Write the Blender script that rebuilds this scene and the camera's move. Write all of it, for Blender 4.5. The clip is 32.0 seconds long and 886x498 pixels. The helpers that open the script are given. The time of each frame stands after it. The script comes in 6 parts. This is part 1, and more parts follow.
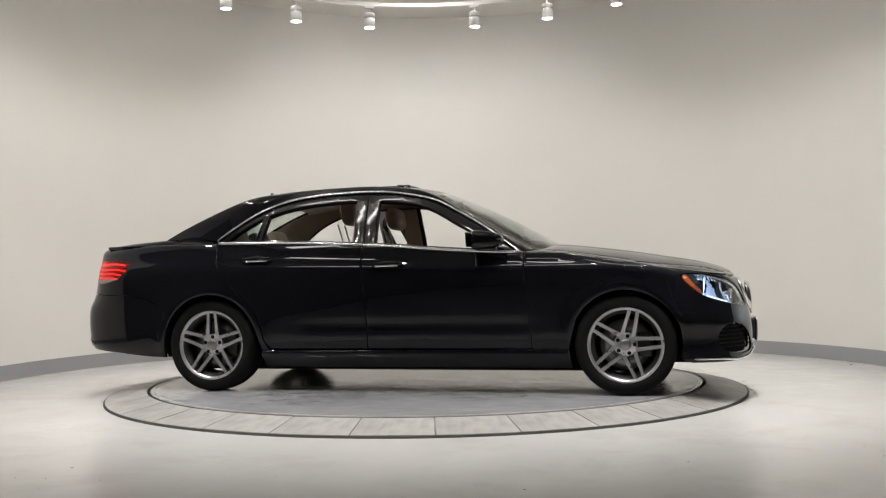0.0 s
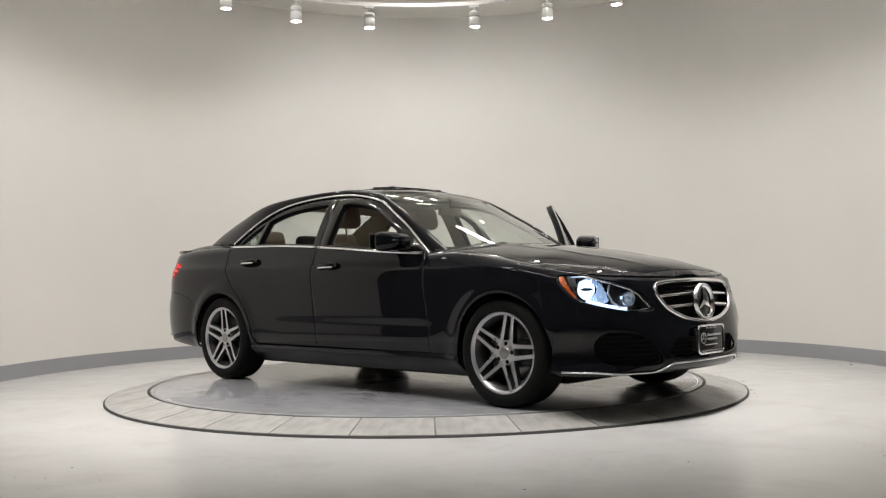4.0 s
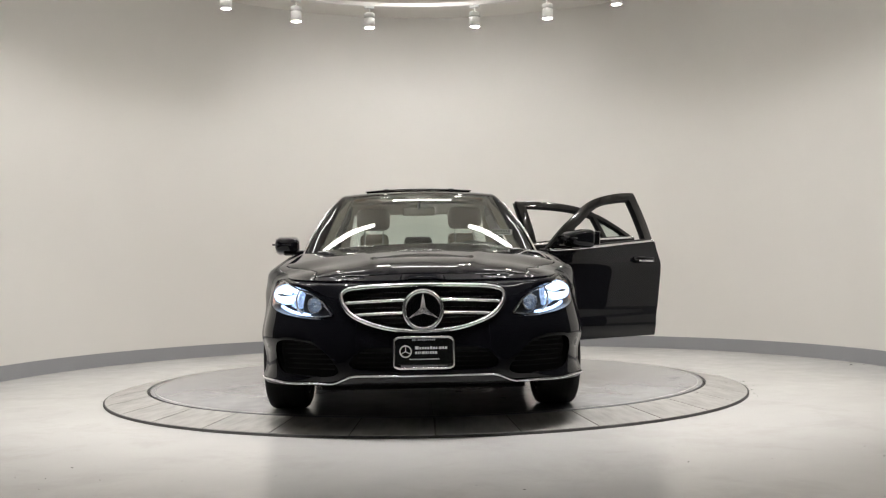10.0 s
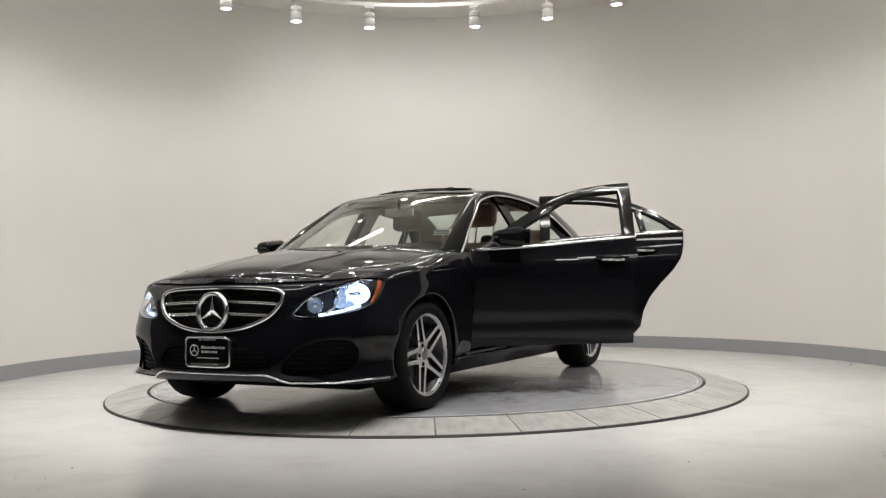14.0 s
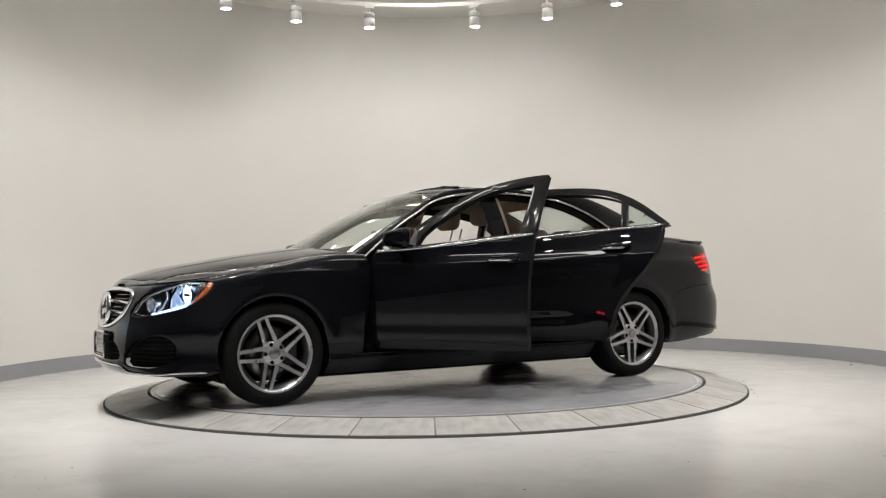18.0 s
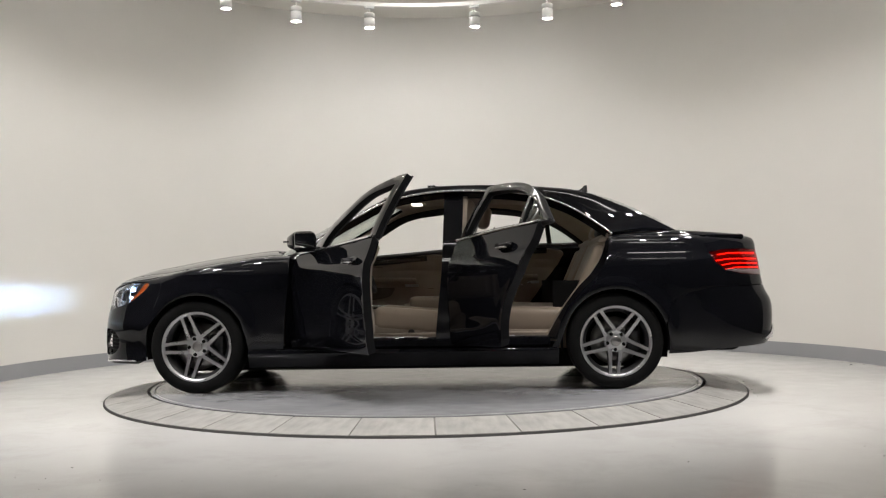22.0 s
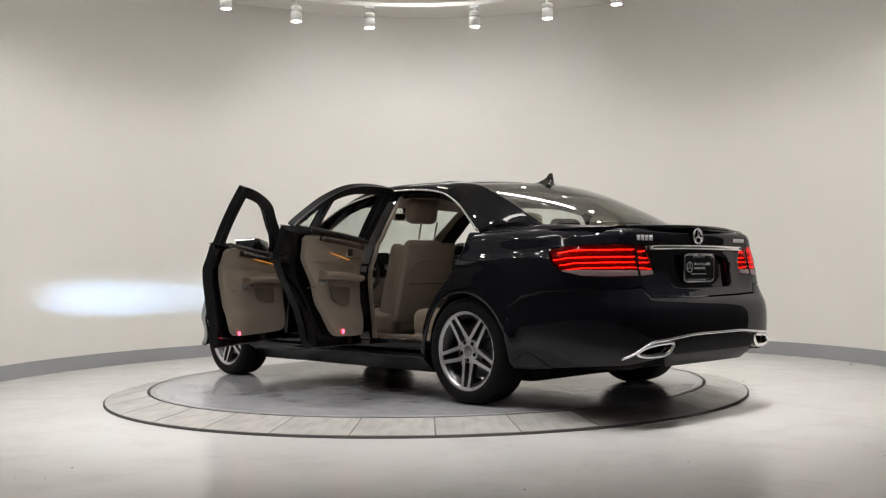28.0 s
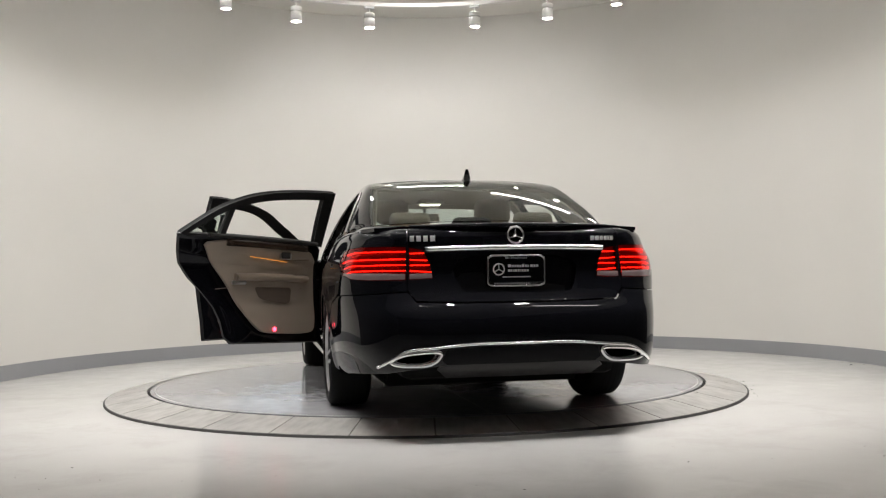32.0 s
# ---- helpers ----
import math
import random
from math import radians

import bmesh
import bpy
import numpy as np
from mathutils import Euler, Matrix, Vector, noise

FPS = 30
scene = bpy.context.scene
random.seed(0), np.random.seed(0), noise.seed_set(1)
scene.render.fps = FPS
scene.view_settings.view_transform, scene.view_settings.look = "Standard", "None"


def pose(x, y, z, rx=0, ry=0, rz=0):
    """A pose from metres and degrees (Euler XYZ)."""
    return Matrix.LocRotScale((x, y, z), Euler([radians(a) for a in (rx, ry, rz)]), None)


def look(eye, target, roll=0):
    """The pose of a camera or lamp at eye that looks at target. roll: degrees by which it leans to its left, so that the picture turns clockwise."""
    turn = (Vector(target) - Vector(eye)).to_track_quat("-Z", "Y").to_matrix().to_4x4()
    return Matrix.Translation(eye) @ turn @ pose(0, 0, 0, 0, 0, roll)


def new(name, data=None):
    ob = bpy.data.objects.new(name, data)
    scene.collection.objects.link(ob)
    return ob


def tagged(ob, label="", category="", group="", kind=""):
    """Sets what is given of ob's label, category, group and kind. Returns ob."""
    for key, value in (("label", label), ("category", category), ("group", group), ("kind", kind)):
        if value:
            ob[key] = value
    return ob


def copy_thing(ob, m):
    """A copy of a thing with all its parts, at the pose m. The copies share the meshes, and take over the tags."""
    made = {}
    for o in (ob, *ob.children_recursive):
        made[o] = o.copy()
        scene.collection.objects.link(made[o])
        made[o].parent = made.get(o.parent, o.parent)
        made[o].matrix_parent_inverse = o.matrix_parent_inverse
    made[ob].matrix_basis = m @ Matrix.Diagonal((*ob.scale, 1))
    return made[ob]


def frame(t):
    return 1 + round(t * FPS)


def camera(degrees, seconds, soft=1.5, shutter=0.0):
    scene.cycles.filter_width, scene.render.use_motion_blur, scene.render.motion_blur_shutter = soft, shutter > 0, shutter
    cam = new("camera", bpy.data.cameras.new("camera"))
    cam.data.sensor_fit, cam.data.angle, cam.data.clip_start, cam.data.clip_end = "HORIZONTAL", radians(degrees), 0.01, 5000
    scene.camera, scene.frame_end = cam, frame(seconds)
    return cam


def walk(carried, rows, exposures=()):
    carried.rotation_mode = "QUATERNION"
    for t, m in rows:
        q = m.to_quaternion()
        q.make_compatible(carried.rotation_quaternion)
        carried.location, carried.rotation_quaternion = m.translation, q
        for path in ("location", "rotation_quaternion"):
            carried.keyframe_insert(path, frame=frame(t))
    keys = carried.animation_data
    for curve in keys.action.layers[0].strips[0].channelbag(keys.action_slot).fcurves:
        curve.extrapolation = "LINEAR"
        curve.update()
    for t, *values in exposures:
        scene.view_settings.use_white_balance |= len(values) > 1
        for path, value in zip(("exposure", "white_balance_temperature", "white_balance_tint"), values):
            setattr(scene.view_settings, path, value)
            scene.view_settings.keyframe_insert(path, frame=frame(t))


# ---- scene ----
from mathutils.geometry import delaunay_2d_cdt

cam = camera(49.95, 32.0, soft=1.2)
EYE = Vector((0.0, -7.366, 0.781))
CAM = look(EYE, EYE + Vector((0.01814, 0.99937, 0.03061)), roll=-0.933)
walk(cam, [(0.0, CAM), (32.0, CAM)])

# ---------------------------------------------------------------- plan
DISC_R, RING_R = 2.045, 2.35          # turntable disc and its sloping tile ring
DISC_Z, FLOOR_Z = 0.011, -0.056
ROOM_X, ROOM_Y, ROOM_R = 0.15, 0.45, 3.90   # curved wall
CEIL_Z = 4.01
TRACK_Z = 3.64
TRACK_R = 2.59
LAMP_Z = 3.41

# ---------------------------------------------------------------- light
world = bpy.data.worlds.new("room_dark")
world.use_nodes = True
world.node_tree.nodes["Background"].inputs[0].default_value = (0.9, 0.95, 1.0, 1)
world.node_tree.nodes["Background"].inputs[1].default_value = 0.05
scene.world = world
scene.view_settings.exposure = 0.0

SPOT_POWER = 37.0
LAMP_ANGLES = [12.3 + 17.3 * i if i >= 0 else -12.3 + 17.3 * (i + 1) for i in range(-10, 10)]


def spot_lamp(x, y, z, tilt, gain=1.0, cone=162, edge=1.0):
    """One lobe of a track lamp: the wide spill, or the narrow core of its beam."""
    data = bpy.data.lights.new("track_spot", "SPOT")
    data.energy, data.spot_size, data.spot_blend = SPOT_POWER * gain, radians(cone), edge
    data.shadow_soft_size, data.color = 0.045, (1.0, 0.97, 0.96)
    ob = new("track_spot", data)
    r = math.hypot(x, y)
    ob.matrix_world = look((x, y, z), (x + x / r * math.tan(radians(tilt)), y + y / r * math.tan(radians(tilt)), z - 1.0))
    return ob


# ---------------------------------------------------------------- materials
def mat(name, color, rough=0.5, metal=0.0, coat=0.0, var=0.12, scale=6.0, bump=0.0, bscale=80.0, emit=0.0, ecol=None, rvar=0.08, sheen=0.0):
    m = bpy.data.materials.new(name)
    m.use_nodes = True
    n, l = m.node_tree.nodes, m.node_tree.links
    b = n["Principled BSDF"]
    b.inputs["Metallic"].default_value = metal
    b.inputs["Coat Weight"].default_value = coat
    b.inputs["Coat Roughness"].default_value = 0.03
    b.inputs["Sheen Weight"].default_value = sheen
    tc = n.new("ShaderNodeTexCoord")
    n1, n2 = n.new("ShaderNodeTexNoise"), n.new("ShaderNodeTexNoise")
    n1.inputs["Scale"].default_value, n2.inputs["Scale"].default_value = scale, bscale
    n1.inputs["Detail"].default_value, n2.inputs["Detail"].default_value = 5.0, 3.0
    l.new(tc.outputs["Object"], n1.inputs["Vector"])
    l.new(tc.outputs["Object"], n2.inputs["Vector"])
    mx = n.new("ShaderNodeMix")
    mx.data_type = "RGBA"
    c = Vector(color)
    mx.inputs[6].default_value = (*(c * (1 - var)), 1)
    mx.inputs[7].default_value = (*(c * (1 + var)), 1)
    l.new(n1.outputs["Fac"], mx.inputs[0])
    l.new(mx.outputs[2], b.inputs["Base Color"])
    mr = n.new("ShaderNodeMapRange")
    mr.inputs["To Min"].default_value, mr.inputs["To Max"].default_value = max(rough - rvar, 0.0), min(rough + rvar, 1.0)
    l.new(n1.outputs["Fac"], mr.inputs["Value"])
    l.new(mr.outputs[0], b.inputs["Roughness"])
    if bump:
        bp = n.new("ShaderNodeBump")
        bp.inputs["Strength"].default_value, bp.inputs["Distance"].default_value = bump, 0.002
        l.new(n2.outputs["Fac"], bp.inputs["Height"])
        l.new(bp.outputs[0], b.inputs["Normal"])
    if emit:
        b.inputs["Emission Color"].default_value = (*(ecol or color), 1)
        b.inputs["Emission Strength"].default_value = emit
    return m


def glass(name, tint, ior=1.5, rough=0.0):
    """Clear or tinted glass for closed panes."""
    m = bpy.data.materials.new(name)
    m.use_nodes = True
    b = m.node_tree.nodes["Principled BSDF"]
    b.inputs["Base Color"].default_value = (*tint, 1)
    b.inputs["Transmission Weight"].default_value = 1.0
    b.inputs["Roughness"].default_value = rough
    b.inputs["IOR"].default_value = ior
    return m


def floor_mat(name, base, stain, rough, streak=0.0, relief=0.12):
    """Sealed concrete: broad clouding, fine speckle, scuffs and a few stains; satin gloss."""
    m = bpy.data.materials.new(name)
    m.use_nodes = True
    n, l = m.node_tree.nodes, m.node_tree.links
    b = n["Principled BSDF"]
    tc = n.new("ShaderNodeTexCoord")
    big, mid, fine = [n.new("ShaderNodeTexNoise") for _ in range(3)]
    for nd, sc, de in ((big, 1.1, 4), (mid, 7.0, 6), (fine, 160.0, 2)):
        nd.inputs["Scale"].default_value, nd.inputs["Detail"].default_value = sc, de
    mp = n.new("ShaderNodeMapping")
    mp.inputs["Scale"].default_value = (1.0, 1.0 + streak, 1.0)
    l.new(tc.outputs["Object"], mp.inputs[0])
    for nd in (big, mid, fine):
        l.new(mp.outputs[0], nd.inputs["Vector"])
    r1 = n.new("ShaderNodeValToRGB")
    r1.color_ramp.elements[0].position, r1.color_ramp.elements[1].position = 0.22, 0.75
    r1.color_ramp.elements[0].color, r1.color_ramp.elements[1].color = (*stain, 1), (*base, 1)
    add = n.new("ShaderNodeMix")
    add.data_type = "FLOAT"
    add.inputs[0].default_value = 0.5
    l.new(big.outputs["Fac"], add.inputs[2])
    l.new(mid.outputs["Fac"], add.inputs[3])
    l.new(add.outputs[0], r1.inputs[0])
    # dark specks
    vo = n.new("ShaderNodeTexVoronoi")
    vo.inputs["Scale"].default_value = 5.0
    l.new(tc.outputs["Object"], vo.inputs["Vector"])
    r2 = n.new("ShaderNodeValToRGB")
    r2.color_ramp.elements[0].position, r2.color_ramp.elements[1].position = 0.012, 0.028
    r2.color_ramp.elements[0].color, r2.color_ramp.elements[1].color = (0.25, 0.23, 0.2, 1), (1, 1, 1, 1)
    l.new(vo.outputs["Distance"], r2.inputs[0])
    mu = n.new("ShaderNodeMix")
    mu.data_type, mu.blend_type = "RGBA", "MULTIPLY"
    mu.inputs[0].default_value = 0.0 if streak else 0.7
    l.new(r1.outputs[0], mu.inputs[6])
    l.new(r2.outputs[0], mu.inputs[7])
    # faint scuffs and wheel marks
    sc = n.new("ShaderNodeTexNoise")
    sc.inputs["Scale"].default_value, sc.inputs["Detail"].default_value, sc.inputs["Distortion"].default_value = 2.0, 6.0, 0.3
    sc.inputs["Roughness"].default_value = 0.72
    l.new(tc.outputs["Object"], sc.inputs["Vector"])
    r3 = n.new("ShaderNodeValToRGB")
    r3.color_ramp.elements[0].position, r3.color_ramp.elements[1].position = 0.36, 0.5
    r3.color_ramp.elements[0].color, r3.color_ramp.elements[1].color = (0.80, 0.79, 0.77, 1), (1, 1, 1, 1)
    l.new(sc.outputs["Fac"], r3.inputs[0])
    m3 = n.new("ShaderNodeMix")
    m3.data_type, m3.blend_type = "RGBA", "MULTIPLY"
    m3.inputs[0].default_value = 0.35
    l.new(mu.outputs[2], m3.inputs[6])
    l.new(r3.outputs[0], m3.inputs[7])
    l.new(m3.outputs[2], b.inputs["Base Color"])
    mr = n.new("ShaderNodeMapRange")
    mr.inputs["To Min"].default_value, mr.inputs["To Max"].default_value = rough + 0.1, rough - 0.06
    l.new(mid.outputs["Fac"], mr.inputs["Value"])
    l.new(mr.outputs[0], b.inputs["Roughness"])
    bp = n.new("ShaderNodeBump")
    bp.inputs["Strength"].default_value, bp.inputs["Distance"].default_value = relief, 0.001
    l.new(fine.outputs["Fac"], bp.inputs["Height"])
    l.new(bp.outputs[0], b.inputs["Normal"])
    return m


M_WALL = mat("wall_paint", (0.74, 0.725, 0.69), 0.55, var=0.035, scale=1.2, bump=0.15, bscale=220)
M_BASE = mat("baseboard_vinyl", (0.30, 0.305, 0.32), 0.45, var=0.06, scale=3)
M_CEIL = mat("ceiling_paint", (0.72, 0.70, 0.66), 0.6, var=0.03, bump=0.1)
M_FLOOR = floor_mat("sealed_concrete", (0.66, 0.65, 0.63), (0.55, 0.54, 0.52), 0.17)
M_DISC = floor_mat("disc_coating", (0.46, 0.462, 0.475), (0.22, 0.222, 0.235), 0.11, 0.4, 0.05)
M_RING = floor_mat("ring_stone", (0.56, 0.545, 0.515), (0.21, 0.205, 0.195), 0.30, 1.5)
M_GROUT = mat("ring_grout", (0.20, 0.19, 0.175), 0.8, var=0.4, scale=14, bump=0.3, bscale=160)
M_GROOVE = mat("groove_dirt", (0.05, 0.048, 0.045), 0.8)
M_LAMPBODY = mat("lamp_white_metal", (0.75, 0.74, 0.72), 0.35, var=0.03)
M_LAMPGLOW = mat("lamp_glow", (1, 0.97, 0.92), 0.3, emit=110.0, ecol=(1.0, 0.95, 0.87))
M_STRIP = mat("strip_glow", (1, 0.98, 0.95), 0.3, emit=18.0, ecol=(1.0, 0.97, 0.93))
M_STRIPBODY = mat("strip_housing", (0.6, 0.6, 0.6), 0.4)
# near black, so the added walls leave the car's reflections dark
M_DARKWALL = mat("dark_surround", (0.06, 0.06, 0.06), 0.6, var=0.06, scale=1.0, bump=0.1)


# ---------------------------------------------------------------- mesh tools
def mesh_ob(name, verts, faces, material, parent=None, label="", smooth=True):
    me = bpy.data.meshes.new(name)
    me.from_pydata([tuple(v) for v in verts], [], [tuple(f) for f in faces])
    me.polygons.foreach_set("use_smooth", [smooth] * len(me.polygons))
    me.materials.append(material)
    me.update()
    ob = new(name, me)
    ob.parent = parent
    if label:
        tagged(ob, label)
    return ob


def part(name, bm, material, parent, label="", smooth=False):
    me = bpy.data.meshes.new(name)
    bmesh.ops.recalc_face_normals(bm, faces=bm.faces)
    bm.to_mesh(me)
    bm.free()
    me.polygons.foreach_set("use_smooth", [smooth] * len(me.polygons))
    me.materials.append(material)
    ob = new(name, me)
    ob.parent = parent
    if label:
        tagged(ob, label)
    return ob


def add_box(bm, x0, x1, y0, y1, z0, z1, bevel=0.0, seg=2, m=None):
    r = bmesh.ops.create_cube(bm, size=1.0)["verts"]
    bmesh.ops.scale(bm, vec=(x1 - x0, y1 - y0, z1 - z0), verts=r)
    bmesh.ops.translate(bm, vec=((x0 + x1) / 2, (y0 + y1) / 2, (z0 + z1) / 2), verts=r)
    if bevel:
        ed = list({e for v in r for e in v.link_edges})
        out = bmesh.ops.bevel(bm, geom=ed, offset=bevel, segments=seg, affect="EDGES", profile=0.5)
        r = list({v for f in out["faces"] for v in f.verts} | {v for v in r if v.is_valid})
    if m:
        bmesh.ops.transform(bm, matrix=m, verts=r)
    return r


def box(x0, x1, y0, y1, z0, z1, bevel=0.0, seg=2, m=None):
    bm = bmesh.new()
    add_box(bm, x0, x1, y0, y1, z0, z1, bevel, seg, m)
    return bm


def lathe(profile, n=48, axis="z", closed=False):
    """Turns (radius, height) points round an axis; gives vertices and faces."""
    v, f = [], []
    k = len(profile)
    for i in range(n):
        a = 2 * math.pi * i / n
        c, s = math.cos(a), math.sin(a)
        for r, h in profile:
            v.append((r * c, r * s, h) if axis == "z" else (r * c, h, r * s))
    for i in range(n):
        j = (i + 1) % n
        for q in range(k if closed else k - 1):
            w = (q + 1) % k
            f.append((i * k + q, j * k + q, j * k + w, i * k + w))
    return v, f


def tube(points, r, sides=8, closed=False, flat=1.0, up=(0, 0, 1)):
    """A round bar along points; flat squeezes it along the direction up."""
    pts = [Vector(p) for p in points]
    v, f = [], []
    n = len(pts)
    for i, p in enumerate(pts):
        a = pts[(i - 1) % n] if closed or i else pts[i]
        b = pts[(i + 1) % n] if closed or i < n - 1 else pts[i]
        t = (b - a).normalized()
        u = Vector(up) - t * t.dot(Vector(up))
        u = u.normalized() if u.length > 1e-4 else t.orthogonal().normalized()
        w = t.cross(u)
        for k in range(sides):
            g = 2 * math.pi * k / sides
            v.append(p + w * (r * math.cos(g)) + u * (r * flat * math.sin(g)))
    for i in range(n if closed else n - 1):
        j = (i + 1) % n
        for k in range(sides):
            m = (k + 1) % sides
            f.append((i * sides + k, j * sides + k, j * sides + m, i * sides + m))
    if not closed:
        f.append(tuple(range(sides - 1, -1, -1)))
        f.append(tuple((n - 1) * sides + k for k in range(sides)))
    return v, f


# ---------------------------------------------------------------- the room
def ring_sheet(r0, z0, r1, z1, a0, a1, n):
    v, f = [], []
    for i in range(n + 1):
        a = a0 + (a1 - a0) * i / n
        v += [(r0 * math.cos(a), r0 * math.sin(a), z0), (r1 * math.cos(a), r1 * math.sin(a), z1)]
        if i:
            f.append((2 * i - 2, 2 * i - 1, 2 * i + 1, 2 * i))
    return v, f


def build_room():
    v, f = [], []
    # floor: one sheet with a round well for the turntable
    n = 96
    for i in range(n):
        a = 2 * math.pi * i / n
        c, s = math.cos(a), math.sin(a)
        k = 12.0 / max(abs(c), abs(s))
        v += [((RING_R - 0.002) * c, (RING_R - 0.002) * s, FLOOR_Z), (3.2 * c, 3.2 * s, FLOOR_Z), (k * c, k * s, FLOOR_Z)]
    for i in range(n):
        j = (i + 1) % n
        f += [(3 * i, 3 * i + 1, 3 * j + 1, 3 * j), (3 * i + 1, 3 * i + 2, 3 * j + 2, 3 * j + 1)]
    fl = mesh_ob("floor", v, f, M_FLOOR, smooth=False)
    tagged(fl, "pale grey sealed concrete floor with a satin sheen", "floor", kind="structure")
    slab = part("sub_floor", box(-12, 12, -12, 12, FLOOR_Z - 0.3, FLOOR_Z - 0.1), M_GROOVE, None)
    tagged(slab, "dark concrete slab under the showroom floor", "floor", kind="structure")

    # curved wall, then straight returns towards the open side
    path = []
    a0, a1 = radians(-22), radians(202)
    for i in range(97):
        a = a0 + (a1 - a0) * i / 96
        path.append((ROOM_X + ROOM_R * math.cos(a), ROOM_Y + ROOM_R * math.sin(a)))

    def wall(name, z0, z1, inner, outer, material, label, round_top=False):
        vv, ff, nn = [], [], []
        for x, y in path:
            dx, dy = (x - ROOM_X) / ROOM_R, (y - ROOM_Y) / ROOM_R
            for d, z in ((inner, z0), (inner, z1), (outer, z1), (outer, z0)):
                vv.append((x + dx * d, y + dy * d, z))
        for i in range(len(path) - 1):
            for k in range(4):
                m = (k + 1) % 4
                ff.append((4 * i + m, 4 * i + 4 + m, 4 * i + 4 + k, 4 * i + k))
                for j in ff[-1]:
                    x, y = path[j // 4]
                    r = Vector((x - ROOM_X, y - ROOM_Y, 0)) / ROOM_R
                    nn.append((-r, Vector((0, 0, 1)), r, Vector((0, 0, -1)))[k][:])
        for cap in ((3, 2, 1, 0), tuple(4 * (len(path) - 1) + k for k in (0, 1, 2, 3))):
            ff.append(cap)
            nn += [(0.0, -1.0, 0.0)] * 4
        ob = mesh_ob(name, vv, ff, material)
        ob.data.normals_split_custom_set(nn)
        return tagged(ob, label, "wall", kind="structure")

    wall("wall_curved", FLOOR_Z, CEIL_Z, 0.0, 0.15, M_WALL, "smooth warm-white painted curved wall round the turntable")
    tagged(wall("baseboard", FLOOR_Z, FLOOR_Z + 0.135, -0.012, -0.0005, M_BASE, "grey vinyl baseboard along the curved wall"), category="baseboard")
    # unseen walls, added to close the room and darken reflections in the paint
    for sx, nm in ((-1, "unseen_wall_west"), (1, "unseen_wall_east")):
        x = path[-1][0] if sx < 0 else path[0][0]
        w = part(nm, box(min(x, x + sx * 0.15), max(x, x + sx * 0.15), -11.0, path[0][1], FLOOR_Z, CEIL_Z), M_DARKWALL, None)
        tagged(w, "unseen dark side wall added to close the room", "wall", kind="structure")
    w = part("unseen_wall_south", box(-5, 5, -11.15, -11.0, FLOOR_Z, CEIL_Z), M_DARKWALL, None)
    tagged(w, "unseen dark rear wall added to close the room", "wall", kind="structure")
    c = part("ceiling", box(-5, 5, -11.2, 5, CEIL_Z, CEIL_Z + 0.12), M_CEIL, None)
    tagged(c, "plain off-white painted ceiling over the showroom", "ceiling", kind="structure")


